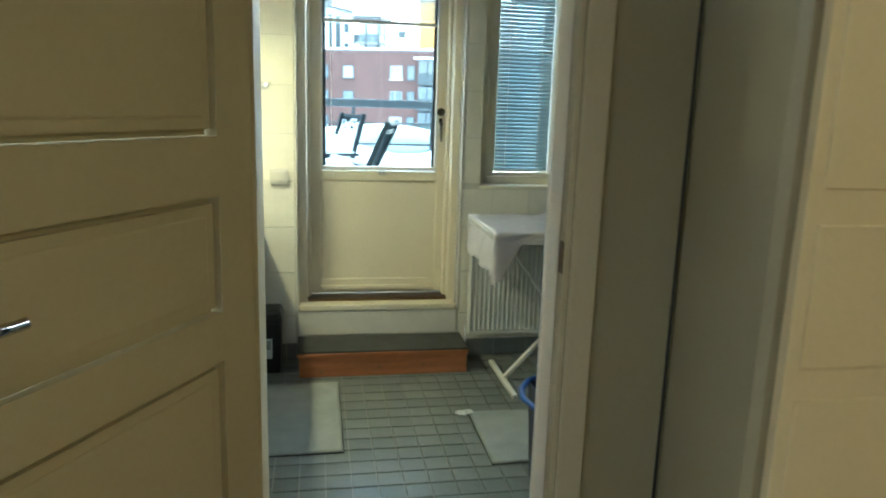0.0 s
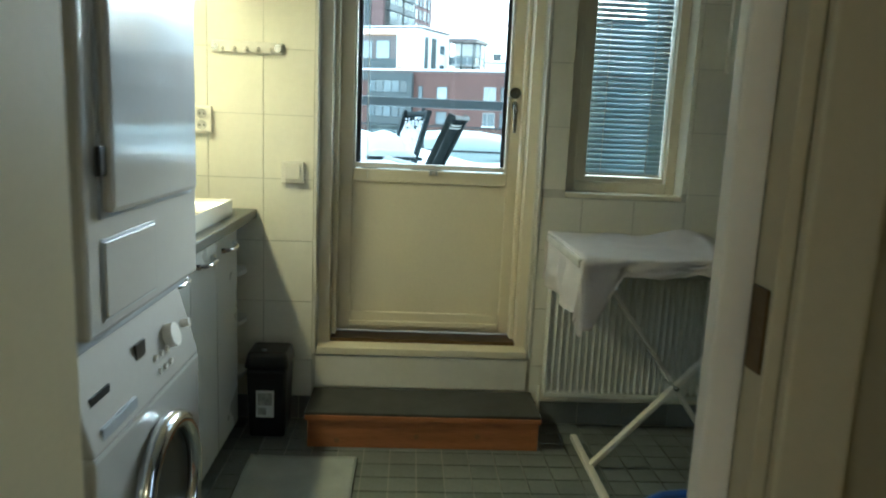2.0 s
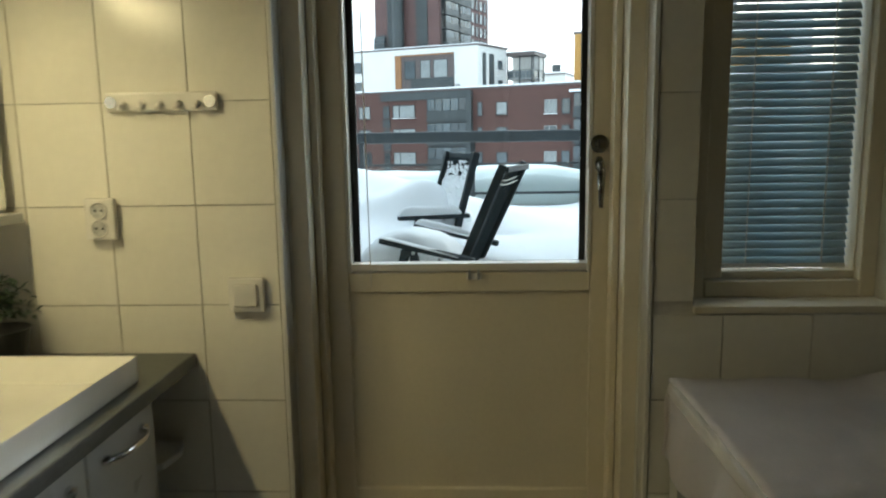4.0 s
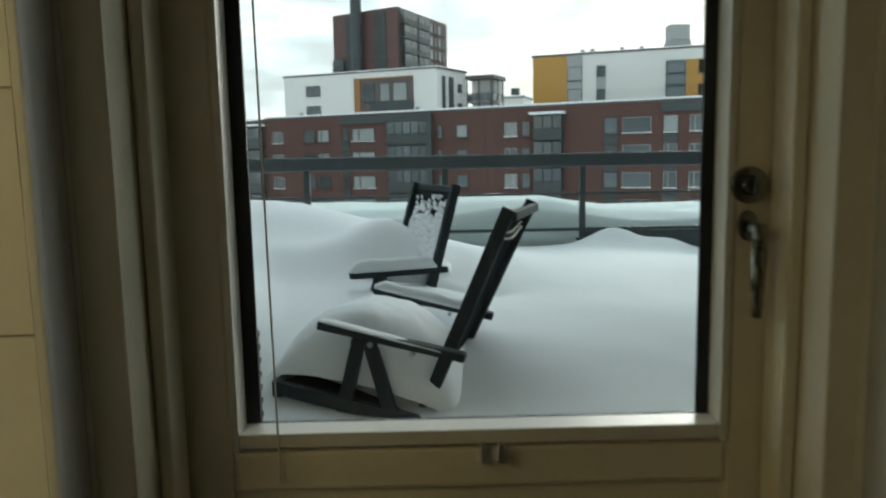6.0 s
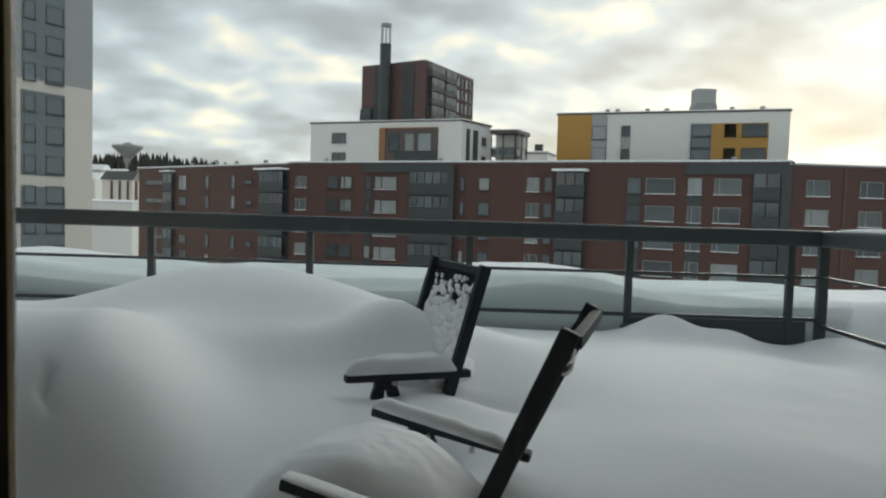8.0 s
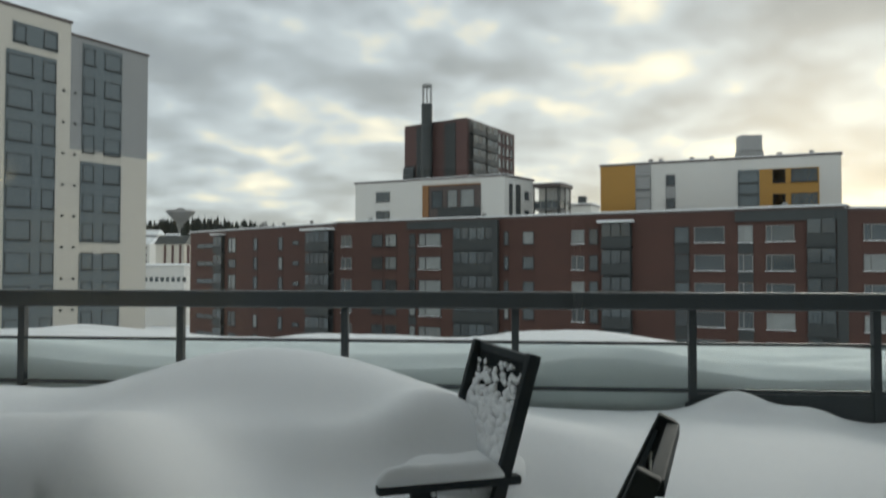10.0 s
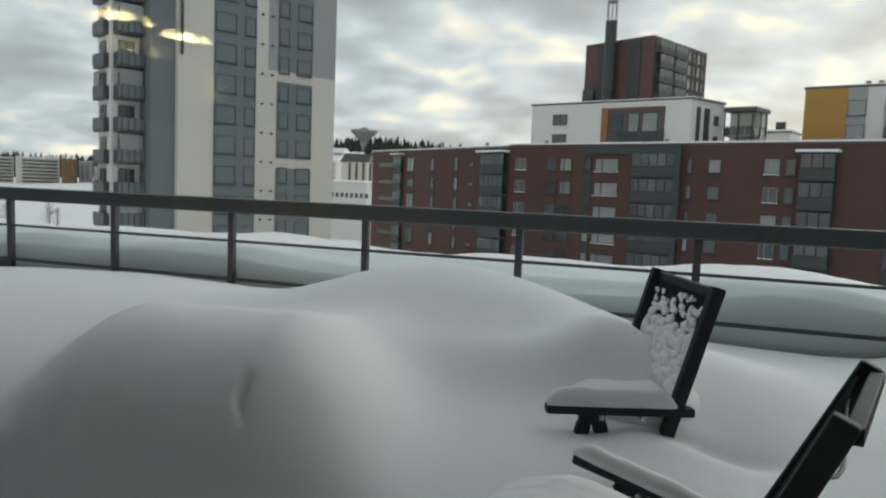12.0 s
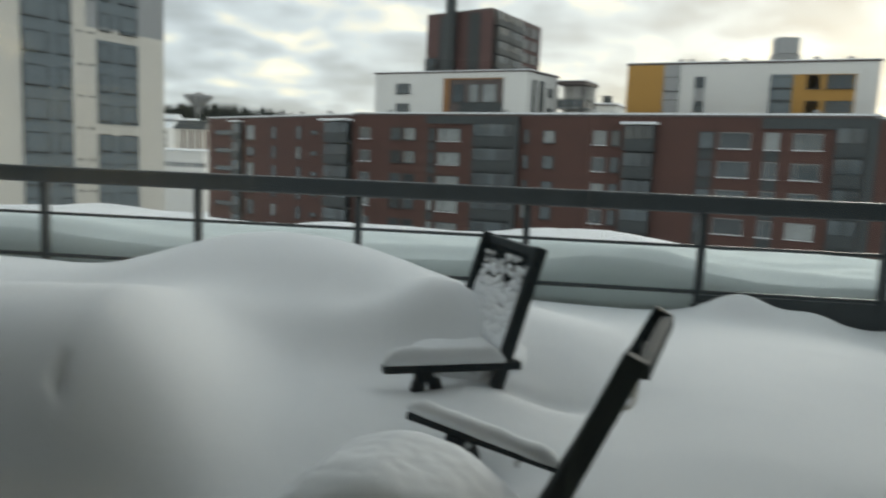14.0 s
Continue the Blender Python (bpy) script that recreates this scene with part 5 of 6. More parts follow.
def window_on(fac, u, z, w, h, parent, split=0.0, pale=False, white=False, out=0.012, snow=False):
    """A window: a frame with its sill, and a pane (two where split) set back in it."""
    place, ang, _ = fac
    key = (round(w, 2), round(h, 2), round(split, 2), pale, white, snow)
    if key not in WIN_CACHE:
        t = 0.09
        bm = box(-w / 2, w / 2, -t, 0.02, -h / 2, -h / 2 + t * 0.8)
        box(-w / 2, w / 2, -t, 0.02, h / 2 - t * 0.8, h / 2, bm)
        box(-w / 2, -w / 2 + t * 0.8, -t, 0.02, -h / 2 + t * 0.8, h / 2 - t * 0.8, bm)
        box(w / 2 - t * 0.8, w / 2, -t, 0.02, -h / 2 + t * 0.8, h / 2 - t * 0.8, bm)
        if split:
            s = -w / 2 + split * w
            box(s - 0.05, s + 0.05, -t, 0.02, -h / 2 + t * 0.8, h / 2 - t * 0.8, bm)
        fm = mesh_of(bm, "window", M_FRAMEW if white else M_FRAME)
        sm = mesh_of(box(-w / 2 - 0.08, w / 2 + 0.08, -t - 0.14, 0.0, -h / 2 - 0.06, -h / 2), "sill", M_SNOWFAR if snow or white else M_FRAME)
        pm = mesh_of(box(-w / 2 + 0.05, w / 2 - 0.05, -0.03, 0.0, -h / 2 + 0.05, h / 2 - 0.05), "pane", M_PALEWIN if pale else M_FARWIN)
        WIN_CACHE[key] = (fm, sm, pm)
    fm, sm, pm = WIN_CACHE[key]
    o = part("window", fm, None, parent)
    o.location, o.rotation_euler = place(u, z, out), (0, 0, ang)
    for nm, me in (("pane", pm), ("sill", sm)):
        part(nm, me, None, o)
    return o


def block(parent, pts, z0, z1, mat, name="wall"):
    """An upright prism over the plan points."""
    bm = bmesh.new()
    f = bm.faces.new([bm.verts.new((x, y, z0)) for x, y in pts])
    r = bmesh.ops.extrude_face_region(bm, geom=[f])
    bmesh.ops.translate(bm, vec=(0, 0, z1 - z0), verts=[v for v in r["geom"] if isinstance(v, bmesh.types.BMVert)])
    return part(name, bm, mat, parent)


def roof_snow(parent, pts, z, t=0.35, grow=0.5, edge=True):
    c = Vector((sum(p[0] for p in pts) / len(pts), sum(p[1] for p in pts) / len(pts)))
    out = [((Vector(p) - c) * (1 + grow / max(1.0, (Vector(p) - c).length)) + c) for p in pts]
    r = block(parent, [tuple(p) for p in out], z, z + 0.22, M_ROOFEDGE, "roof")
    s = block(r, [tuple(c + (p - c) * 0.995) for p in out], z + 0.22, z + 0.22 + t, M_SNOWFAR, "roof_snow")
    return r


def balcony_stack(parent, fac, u0, u1, z_list, depth=0.5, glass=True):
    """Dark glazed balconies one above the other, set on the facade."""
    panel_on("balcony_recess", fac, u0, u1, min(z_list) - 1.3, max(z_list) + 1.75, M_DARKFAC, parent, 0.05, 0.02)
    for z in z_list:
        b = panel_on("balcony_slab", fac, u0 - 0.1, u1 + 0.1, z - 1.35, z - 1.15, M_DARKFAC, parent, depth, 0.0)
        panel_on("balcony_front", fac, u0, u1, z - 1.15, z - 0.1, M_SLATE, parent, 0.06, depth)
        if glass:
            n = max(2, int((u1 - u0) / 1.0))
            for k in range(n):
                a = u0 + (u1 - u0) * k / n
                panel_on("balcony_glazing", fac, a + 0.05, a + (u1 - u0) / n - 0.05, z - 0.05, z + 1.35, M_FARWIN, parent, 0.04, depth - 0.03)


ROWS_Z = [5.0 - 2.95 * k for k in range(7)]

# red brick house, three stretches
red = thing("brick_apartment_house", "long red brick apartment house with snow on its roof", "apartment building")
P0, P1, P2, P3 = (-53.4, 118.8), (-22.1, 94.5), (33.5, 70.9), (78.0, 73.5)
back = [(84, 88), (38.5, 86), (-15, 108), (-45, 131)]
block(red, [P0, P1, (-15, 108), (-45, 131)], GZ - 1, 7.2, M_BRICK)
block(red, [P1, P2, (38.5, 86), (-15, 108)], GZ - 1, 7.35, M_BRICK)
block(red, [P2, P3, (84, 88), (38.5, 86)], GZ - 1, 7.1, M_BRICK)
roof_snow(red, [P0, P1, (-15, 108), (-45, 131)], 7.2, 0.18, 0.3)
roof_snow(red, [P1, P2, (38.5, 86), (-15, 108)], 7.36, 0.20, 0.3)
roof_snow(red, [P2, P3, (84, 88), (38.5, 86)], 7.1, 0.18, 0.3)
f0, f1, f2 = facade(red, P0, P1), facade(red, P1, P2), facade(red, P2, P3)
rng = random.Random(3)
for k, z in enumerate(ROWS_Z):
    window_on(f0, 5.0, z, 5.2, 0.75, red, 0.5)
    if k % 2 == 0:
        window_on(f0, 13.5, z, 2.2, 2.3, red, 0.4, rng.random() < 0.5)
    else:
        window_on(f0, 13.5, z, 2.2, 1.3, red, 0.0)
    window_on(f0, 20.2, z, 1.1, 1.9, red, 0, rng.random() < 0.4)
    window_on(f0, 26.8, z, 1.1, 1.9, red, 0, rng.random() < 0.3)
    window_on(f0, 30.6, z, 1.5, 0.6, red)
    window_on(f1, 1.8, z, 1.7, 1.5, red, 0.4, rng.random() < 0.4, True)
    window_on(f1, 6.7, z, 1.7, 1.6, red, 0.0, rng.random() < 0.3)
    window_on(f1, 8.8, z, 1.7, 1.6, red, 0.35, rng.random() < 0.4)
    window_on(f1, 14.6, z, 3.2, 1.6, red, 0.3, rng.random() < 0.5, snow=True)
    panel_on("spandrel", f1, 11.5, 12.6, z - 2.0, z - 0.95, M_SLATE, red, 0.05, 0.03)
    window_on(f1, 12.05, z, 0.9, 1.6, red, 0.0, rng.random() < 0.3)
    window_on(f1, 27.8, z, 1.4, 1.5, red, 0.0, rng.random() < 0.3)
    window_on(f1, 33.8, z, 1.5, 1.6, red, 0.4, rng.random() < 0.6, True)
    window_on(f1, 35.6, z, 1.0, 1.7, red, 0.0)
    window_on(f1, 25.0, z, 0.6, 1.6, red, 0.0, rng.random() < 0.5)
    panel_on("spandrel", f1, 44.4, 45.9, z - 2.0, z - 0.95, M_SLATE, red, 0.05, 0.03)
    window_on(f1, 45.15, z, 1.5, 1.75, red, 0.0)
    window_on(f1, 47.9, z, 3.0, 1.65, red, 0.0, False, True)
    panel_on("spandrel", f1, 50.7, 52.1, z - 2.0, z - 0.95, M_SLATE, red, 0.05, 0.03)
    window_on(f1, 51.4, z, 1.4, 1.75, red, 0.35, rng.random() < 0.6, True)
    window_on(f1, 54.6, z, 2.6, 1.65, red, 0.2, rng.random() < 0.5, True)
    for u in (2.8, 8.3, 14.0, 22.5, 28.5, 36.0, 41.0):
        window_on(f2, u, z, 2.4, 1.6, red, 0.3, rng.random() < 0.45, True)
panel_on("grey_lintel", f1, 11.3, 23.9, 6.35, 7.3, M_SLATE, red, 0.12, 0.12)
balcony_stack(red, f1, 18.0, 23.4, ROWS_Z, 0.35)
balcony_stack(red, f1, 36.7, 39.9, ROWS_Z, 0.9)
panel_on("snowy_canopy", f1, 36.3, 40.2, 6.5, 6.75, M_SNOWFAR, red, 1.4, 0.0, "snow covered balcony roof")
balcony_stack(red, f1, 57.0, 59.5, ROWS_Z, 0.3)
panel_on("grey_pilaster", f1, 23.5, 24.2, -14, 7.2, M_SLATE, red, 0.5, 0.40)
panel_on("grey_pilaster", f1, 59.6, 60.5, -14, 7.2, M_SLATE, red, 0.1, 0.12)
panel_on("grey_lintel", f1, 50.4, 60.5, 6.25, 7.3, M_SLATE, red, 0.1, 0.10)
panel_on("expansion_joint", f2, 5.5, 5.75, -14, 7.0, M_BRICKDARK, red, 0.05, 0.04)
balcony_stack(red, f0, 34.0, 39.2, ROWS_Z, 0.9)
panel_on("snowy_canopy", f0, 33.6, 39.4, 6.6, 6.85, M_SNOWFAR, red, 1.6, 0.0)
balcony_stack(red, f0, 8.6, 11.2, ROWS_Z, 0.6)
panel_on("snowy_canopy", f0, 8.4, 11.4, 6.7, 6.9, M_SNOWFAR, red, 1.2, 0.0)
for f, us in ((f0, (12, 19, 24, 31)), (f1, (4, 21, 41, 55)), (f2, (12, 30))):
    for u in us:
        p = f[0](u, 7.5, -2.5)
        part("roof_vent", rod(p, p + Vector((0, 0, 0.8)), 0.28, seg=10), M_CONCRETE, red)

# white penthouse house behind it
wh = thing("white_apartment_house", "white rendered apartment house with a recessed timber balcony", "apartment building")
A, B, C = (-22.5, 109.5), (0.8, 100.8), (5.2, 107.4)
D = (A[0] + C[0] - B[0], A[1] + C[1] - B[1])
block(wh, [A, B, C, D], GZ, 14.55, M_WHITEFAC)
roof_snow(wh, [A, B, C, D], 14.56, 0.12, 0.25)
fw, fs = facade(wh, A, B), facade(wh, B, C)
for z in (12.35, 9.4):
    window_on(fw, 5.0, z, 2.4, 1.5, wh, 0.5)
panel_on("balcony_recess", fw, 11.9, 21.3, 8.6, 13.75, M_ROOFEDGE, wh, 0.05, 0.02)
panel_on("timber_lining", fw, 11.9, 12.9, 8.6, 13.75, M_TIMBER, wh, 0.12, 0.10, "brown timber lining")
panel_on("timber_lining", fw, 12.9, 21.3, 13.55, 13.75, M_TIMBER, wh, 0.12, 0.10)
for u, w in ((14.3, 1.8), (16.8, 1.6), (19.2, 2.2)):
    window_on(fw, u, 11.6, w, 2.6, wh, 0.0, u > 16, False, 0.07)
panel_on("balcony_front", fw, 14.5, 21.3, 8.9, 10.3, M_DARKFAC, wh, 0.06, 0.22)
for u, w in ((1.2, 0.9), (3.0, 1.3)):
    panel_on("window_strip", fs, u, u + w, 8.4, 13.6, M_DARKFAC, wh, 0.05, 0.03)
for z in (12.2, 9.4):
    window_on(fs, 6.0, z, 1.1, 1.2, wh)
bx = thing("corner_balcony", "roofed corner balconies with glass fronts on a white house", "balcony")
bp = [(5.3, 107.6), (9.0, 106.2), (11.0, 110.4), (7.3, 111.8)]
grown = [(5.1, 107.3), (9.2, 105.7), (11.5, 110.4), (7.3, 112.2)]
block(bx, [(6.2, 109.6), (10.1, 108.2), (11.0, 110.4), (7.3, 111.8)], 4.0, 13.6, M_WHITEFAC, "back_wall")
block(bx, grown, 13.6, 14.1, M_ROOFEDGE, "roof")
block(bx, grown, 14.1, 14.25, M_SNOWFAR, "roof_snow")
for z in (10.15, 7.2):
    block(bx, bp, z, z + 0.25, M_GREYFAC, "balcony_slab")
fb1, fb2 = facade(bx, bp[0], bp[1]), facade(bx, bp[1], bp[2])
for ff in (fb1, fb2):
    for q in range(3):
        u = (ff[2] - 0.2) * q / 2
        panel_on("post", ff, u, u + 0.2, 7.4, 13.6, M_DARKFAC, bx, 0.12, 0.06)
    for z in (10.4, 7.45):
        panel_on("handrail", ff, 0, ff[2], z + 1.05, z + 1.17, M_DARKFAC, bx, 0.10, 0.06)
        for q in range(4):
            w = (ff[2] - 0.3) / 4
            panel_on("balcony_glazing", ff, 0.2 + q * w, 0.12 + (q + 1) * w, z, z + 1.0, M_FARWIN, bx, 0.05, 0.02)
for u in (1.0, 2.6):
    p = fb1[0](u, 0, -2.6)
    part("balcony_door", box(p.x - 0.5, p.x + 0.5, p.y - 0.12, p.y + 0.1, 10.4, 12.6), M_FARWIN, bx)
sm = thing("far_white_house", "small white house behind the roofs", "house")
sp4 = [(12.0, 138.0), (17.6, 135.8), (20.0, 142.0), (14.4, 144.2)]
block(sm, sp4, GZ, 13.3, M_WHITEFAC)
roof_snow(sm, sp4, 13.3, 0.3, 0.3)
block(sm, [(15.4, 138.5), (16.9, 137.9), (17.3, 139.2), (15.8, 139.8)], 13.8, 15.3, M_DARKFAC, "chimney")

# ochre and white house
yl = thing("ochre_apartment_house", "white and ochre panelled apartment house with roof plant", "apartment building")
A, B = (14.4, 101.0), (42.6, 91.4)
n = Vector((B[1] - A[1], -(B[0] - A[0]))).normalized() * -16
yp = [A, B, (B[0] + n.x, B[1] + n.y), (A[0] + n.x, A[1] + n.y)]
block(yl, yp, GZ, 15.75, M_WHITEFAC)
roof_snow(yl, yp, 15.76, 0.12, 0.25)
fy, fe = facade(yl, A, B), facade(yl, B, yp[2])
panel_on("ochre_panel", fy, 0.0, 4.8, 6, 15.7, M_OCHRE, yl, 0.08, 0.05)
panel_on("grey_panel", fy, 4.8, 6.9, 6, 15.7, M_GREYFAC, yl, 0.08, 0.05)
for z in (13.2, 10.2):
    window_on(fy, 5.85, z, 2.0, 1.9, yl, out=0.08)
panel_on("blue_strip", fy, 8.8, 10.1, 6, 14.2, M_GREYFAC, yl, 0.06, 0.04)
for z in (13.4, 10.3):
    window_on(fy, 9.45, z, 1.1, 1.3, yl, out=0.07)
panel_on("ochre_panel", fy, 20.4, 27.4, 6, 14.3, M_OCHRE, yl, 0.06, 0.04)
panel_on("stair_glazing", fy, 17.9, 20.5, 6, 14.3, M_BLUEGREY, yl, 0.08, 0.07)
for z in (13.3, 11.8, 10.2):
    window_on(fy, 19.2, z, 2.3, 1.4, yl, out=0.10)
for z in (13.35, 10.2):
    window_on(fy, 22.8, z, 1.5, 1.7, yl, 0.0, out=0.07)
    window_on(fy, 25.7, z, 3.0, 1.7, yl, 0.4, out=0.07)
panel_on("ochre_panel", fe, 0.4, 4.5, 6, 15.6, M_OCHRE, yl, 0.06, 0.04)
for u in (6.5, 7.9, 12.0, 14.6, 23.0, 26.8):
    p = fy[0](u, 15.9, -3)
    part("roof_vent", rod(p, p + Vector((0, 0, 0.95)), 0.32, seg=10), M_CONCRETE, yl)
p = fy[0](19.3, 16.0, -4)
pc = part("plant_room", box(p.x - 1.5, p.x + 1.5, p.y - 1.2, p.y + 1.2, 15.9, 17.3), M_CONCRETE, yl)
part("louvre", box(p.x - 1.35, p.x + 1.35, p.y - 1.1, p.y + 1.1, 17.35, 19.4), M_GREYFAC, pc, "grey louvred air handling box")
mast = thing("roof_mast", "lattice mast on a far roof", "mast")
for dx in (0, 0.9):
    part("upright", rod((55 + dx, 88, 7), (55 + dx, 88, 13.2), 0.09, seg=6), M_DARKFAC, mast)
for z in (8.5, 10.0, 11.5, 13.0):
    part("rung", rod((54.6, 88, z), (56.3, 88, z), 0.07, seg=6), M_DARKFAC, mast)

# dark brick tower with a flue
bt = thing("brick_tower", "dark brick residential tower with glazed corner balconies", "tower block")
A, B, C = (-21.6, 161.0), (-6.9, 152.0), (3.9, 173.1)
D = (A[0] + C[0] - B[0], A[1] + C[1] - B[1])
block(bt, [A, B, C, D], GZ, 33.5, M_BRICKDARK)
block(bt, [A, B, C, D], 33.5, 33.95, M_ROOFEDGE, "parapet")
fa, fb = facade(bt, A, B), facade(bt, B, C)
zr = [31.9 - 2.95 * k for k in range(9)]
panel_on("grey_bay", fa, 3.6, 6.0, 10, 33.2, M_SLATE, bt, 0.1, 0.08)
panel_on("grey_bay", fa, 11.4, 14.4, 10, 33.2, M_SLATE, bt, 0.1, 0.08)
for z in zr:
    window_on(fa, 4.8, z, 1.6, 1.7, bt, 0.0, False, False, 0.12)
    window_on(fa, 12.9, z, 2.2, 1.8, bt, 0.4, z == zr[3], False, 0.12)
    for k in range(4):
        window_on(fb, 15.5 + k * 2.1, z, 1.3, 2.2, bt, 0.0, k % 2 == 0, False, 0.06)
balcony_stack(bt, fb, 1.0, 6.5, zr, 1.2)
balcony_stack(bt, fb, 8.0, 13.0, zr, 0.9)
balcony_stack(bt, fa, 0.2, 3.2, [22.8], 0.8)
fl = thing("flue_stack", "dark flue stack with a wire crown", "chimney")
p = fa[0](7.7, 0, 1.6)
part("stack", rod((p.x, p.y, 10), (p.x, p.y, 37.7), 1.25, seg=20), M_DARKFAC, fl)
for k in range(8):
    a = k * math.pi / 4
    part("crown_bar", rod((p.x + 1.05 * math.cos(a), p.y + 1.05 * math.sin(a), 37.7), (p.x + 1.05 * math.cos(a), p.y + 1.05 * math.sin(a), 42.0), 0.09, seg=6), M_GREYFAC, fl)
part("crown_ring", rod((p.x, p.y, 41.6), (p.x, p.y, 42.1), 1.15, seg=20), M_GREYFAC, fl)

# pale residential tower on the left
tw = thing("pale_residential_tower", "tall cream residential tower with grey window bands and balconies", "tower block")
TA = Vector((-43.2, 54.5))
TU = Vector((0.4707, 0.8823))
TN = Vector((-TU.y, TU.x))
pt = lambda u, v: tuple(TA + TU * u + TN * v)
block(tw, [pt(-0.9, 0), pt(8.15, 0), pt(8.15, 14), pt(-0.9, 14)], GZ, 23.95, M_CREAM)
block(tw, [pt(8.15, 0.10), pt(16.2, 0.10), pt(16.2, 14), pt(8.15, 14)], GZ, 12.4, M_CREAM)
block(tw, [pt(8.15, 0.10), pt(16.2, 0.10), pt(16.2, 14), pt(8.15, 14)], 12.4, 22.95, M_GREYFAC, "wall_upper")
block(tw, [pt(-3.1, 0.6), pt(-0.9, 0.6), pt(-0.9, 14), pt(-3.1, 14)], GZ, 24.3, M_BLUEGREY, "grey_shaft")
block(tw, [pt(-5.6, 3.2), pt(-3.1, 3.2), pt(-3.1, 6.6), pt(-5.6, 6.6)], GZ, 23.0, M_WHITEFAC, "balcony_wing")
block(tw, [pt(-1.0, -0.12), pt(8.25, -0.12), pt(8.25, 14), pt(-1.0, 14)], 23.95, 24.2, M_ROOFEDGE, "parapet")
block(tw, [pt(8.15, -0.02), pt(16.3, -0.02), pt(16.3, 14), pt(8.15, 14)], 22.95, 23.15, M_ROOFEDGE, "parapet")
ft = facade(tw, pt(0, 0), pt(16, 0))
ftr = facade(tw, pt(0, 0.10), pt(16, 0.10))
panel_on("downpipe", ft, -0.75, -0.5, 12.5, 23.9, M_DARKFAC, tw, 0.15, 0.14)
panel_on("window_band", ft, 3.0, 6.9, 20.9, 22.75, M_BLUEGREY, tw, 0.08, 0.04)
panel_on("window_band", ft, 2.5, 6.8, GZ, 20.25, M_BLUEGREY, tw, 0.08, 0.04)
for u, w in ((3.6, 1.0), (6.2, 1.2)):
    window_on(ft, u, 21.8, w, 1.5, tw, 0, True, False, 0.08)
for k in range(11):
    z = 19.0 - 2.86 * k
    window_on(ft, 3.65, z, 2.1, 1.75, tw, 0.0, k in (0, 6), False, 0.08)
    window_on(ft, 6.15, z, 1.15, 1.75, tw, 0.0, k in (4, 5), False, 0.08)
panel_on("window_band", ftr, 9.3, 13.3, 12.6, 22.5, M_BLUEGREY, tw, 0.08, 0.04)
for z0, z1 in ((3.8, 11.4), (-5.0, 2.75), (-13.5, -5.9)):
    panel_on("window_band", ftr, 9.2, 13.3, z0, z1, M_BLUEGREY, tw, 0.08, 0.04)
for k in range(12):
    z = 21.3 - 2.75 * k
    window_on(ftr, 9.95, z, 1.1, 1.6, tw, 0.0, k == 3, False, 0.08)
    window_on(ftr, 12.3, z, 1.7, 1.6, tw, 0.0, k in (0, 2, 8), False, 0.08)
for k in range(11):
    for u in (7.5, 8.6):
        p = ft[0](u, 17.6 - 2.86 * k, 0.1)
        part("wall_lamp", box(p.x - 0.09, p.x + 0.09, p.y - 0.09, p.y + 0.09, p.z - 0.09, p.z + 0.09), M_DARKFAC, tw)
fbal = facade(tw, pt(-5.6, 3.2), pt(-3.1, 3.2))
fbs = facade(tw, pt(-5.6, 6.6), pt(-5.6, 3.2))
for k in range(12):
    z = 21.0 - 2.86 * k
    for ff, u0, u1, dp in ((fbal, 0.2, 2.4, 1.3), (fbs, 0.2, 2.9, 0.5)):
        panel_on("balcony_slab", ff, u0, u1, z - 1.4, z - 1.2, M_DARKFAC, tw, dp, 0.0)
        panel_on("balcony_front", ff, u0, u1, z - 1.2, z - 0.15, M_BLUEGREY, tw, 0.06, dp)
        panel_on("balcony_side", ff, u0, u0 + 0.08, z - 1.2, z - 0.15, M_DARKFAC, tw, dp, 0.0)
        panel_on("balcony_side", ff, u1 - 0.08, u1, z - 1.2, z - 0.15, M_DARKFAC, tw, dp, 0.0)
        for q in range(4):
            a = u0 + (u1 - u0) * (q + 0.5) / 4
            panel_on("baluster", ff, a - 0.04, a + 0.04, z - 1.2, z - 0.1, M_DARKFAC, tw, 0.05, dp + 0.05)
        window_on(ff, (u0 + u1) / 2, z, 1.4, 2.1, tw, 0.5, k % 3 == 0, False, 0.04)
    if k % 2 == 0:
        panel_on("wind_screen", fbal, 0.3, 2.3, z - 0.1, z + 1.2, M_PALEWIN, tw, 0.05, 1.25)
    if k % 3 == 1:
        panel_on("wind_screen", fbs, 0.3, 1.6, z - 0.1, z + 1.2, M_FARWIN, tw, 0.05, 0.45)

# ---------------------------------------------------------------- far town
wt = thing("water_tower", "mushroom shaped concrete water tower on the wooded hill", "water tower")
az, dd = radians(-24.9), 780.0
wx, wy = dd * math.sin(az), dd * math.cos(az)
part("stem", rod((wx, wy, 20), (wx, wy, 52), 4.0, seg=20), M_CONCRETE, wt)
part("bowl", rod((wx, wy, 47), (wx, wy, 57), 4.0, r2=14.5, seg=32), M_CONCRETE, wt)
part("rim", rod((wx, wy, 57), (wx, wy, 59), 14.5, seg=32), M_CONCRETE, wt)
part("cap", rod((wx, wy, 59), (wx, wy, 62), 6.0, r2=3.0, seg=20), M_CONCRETE, wt)


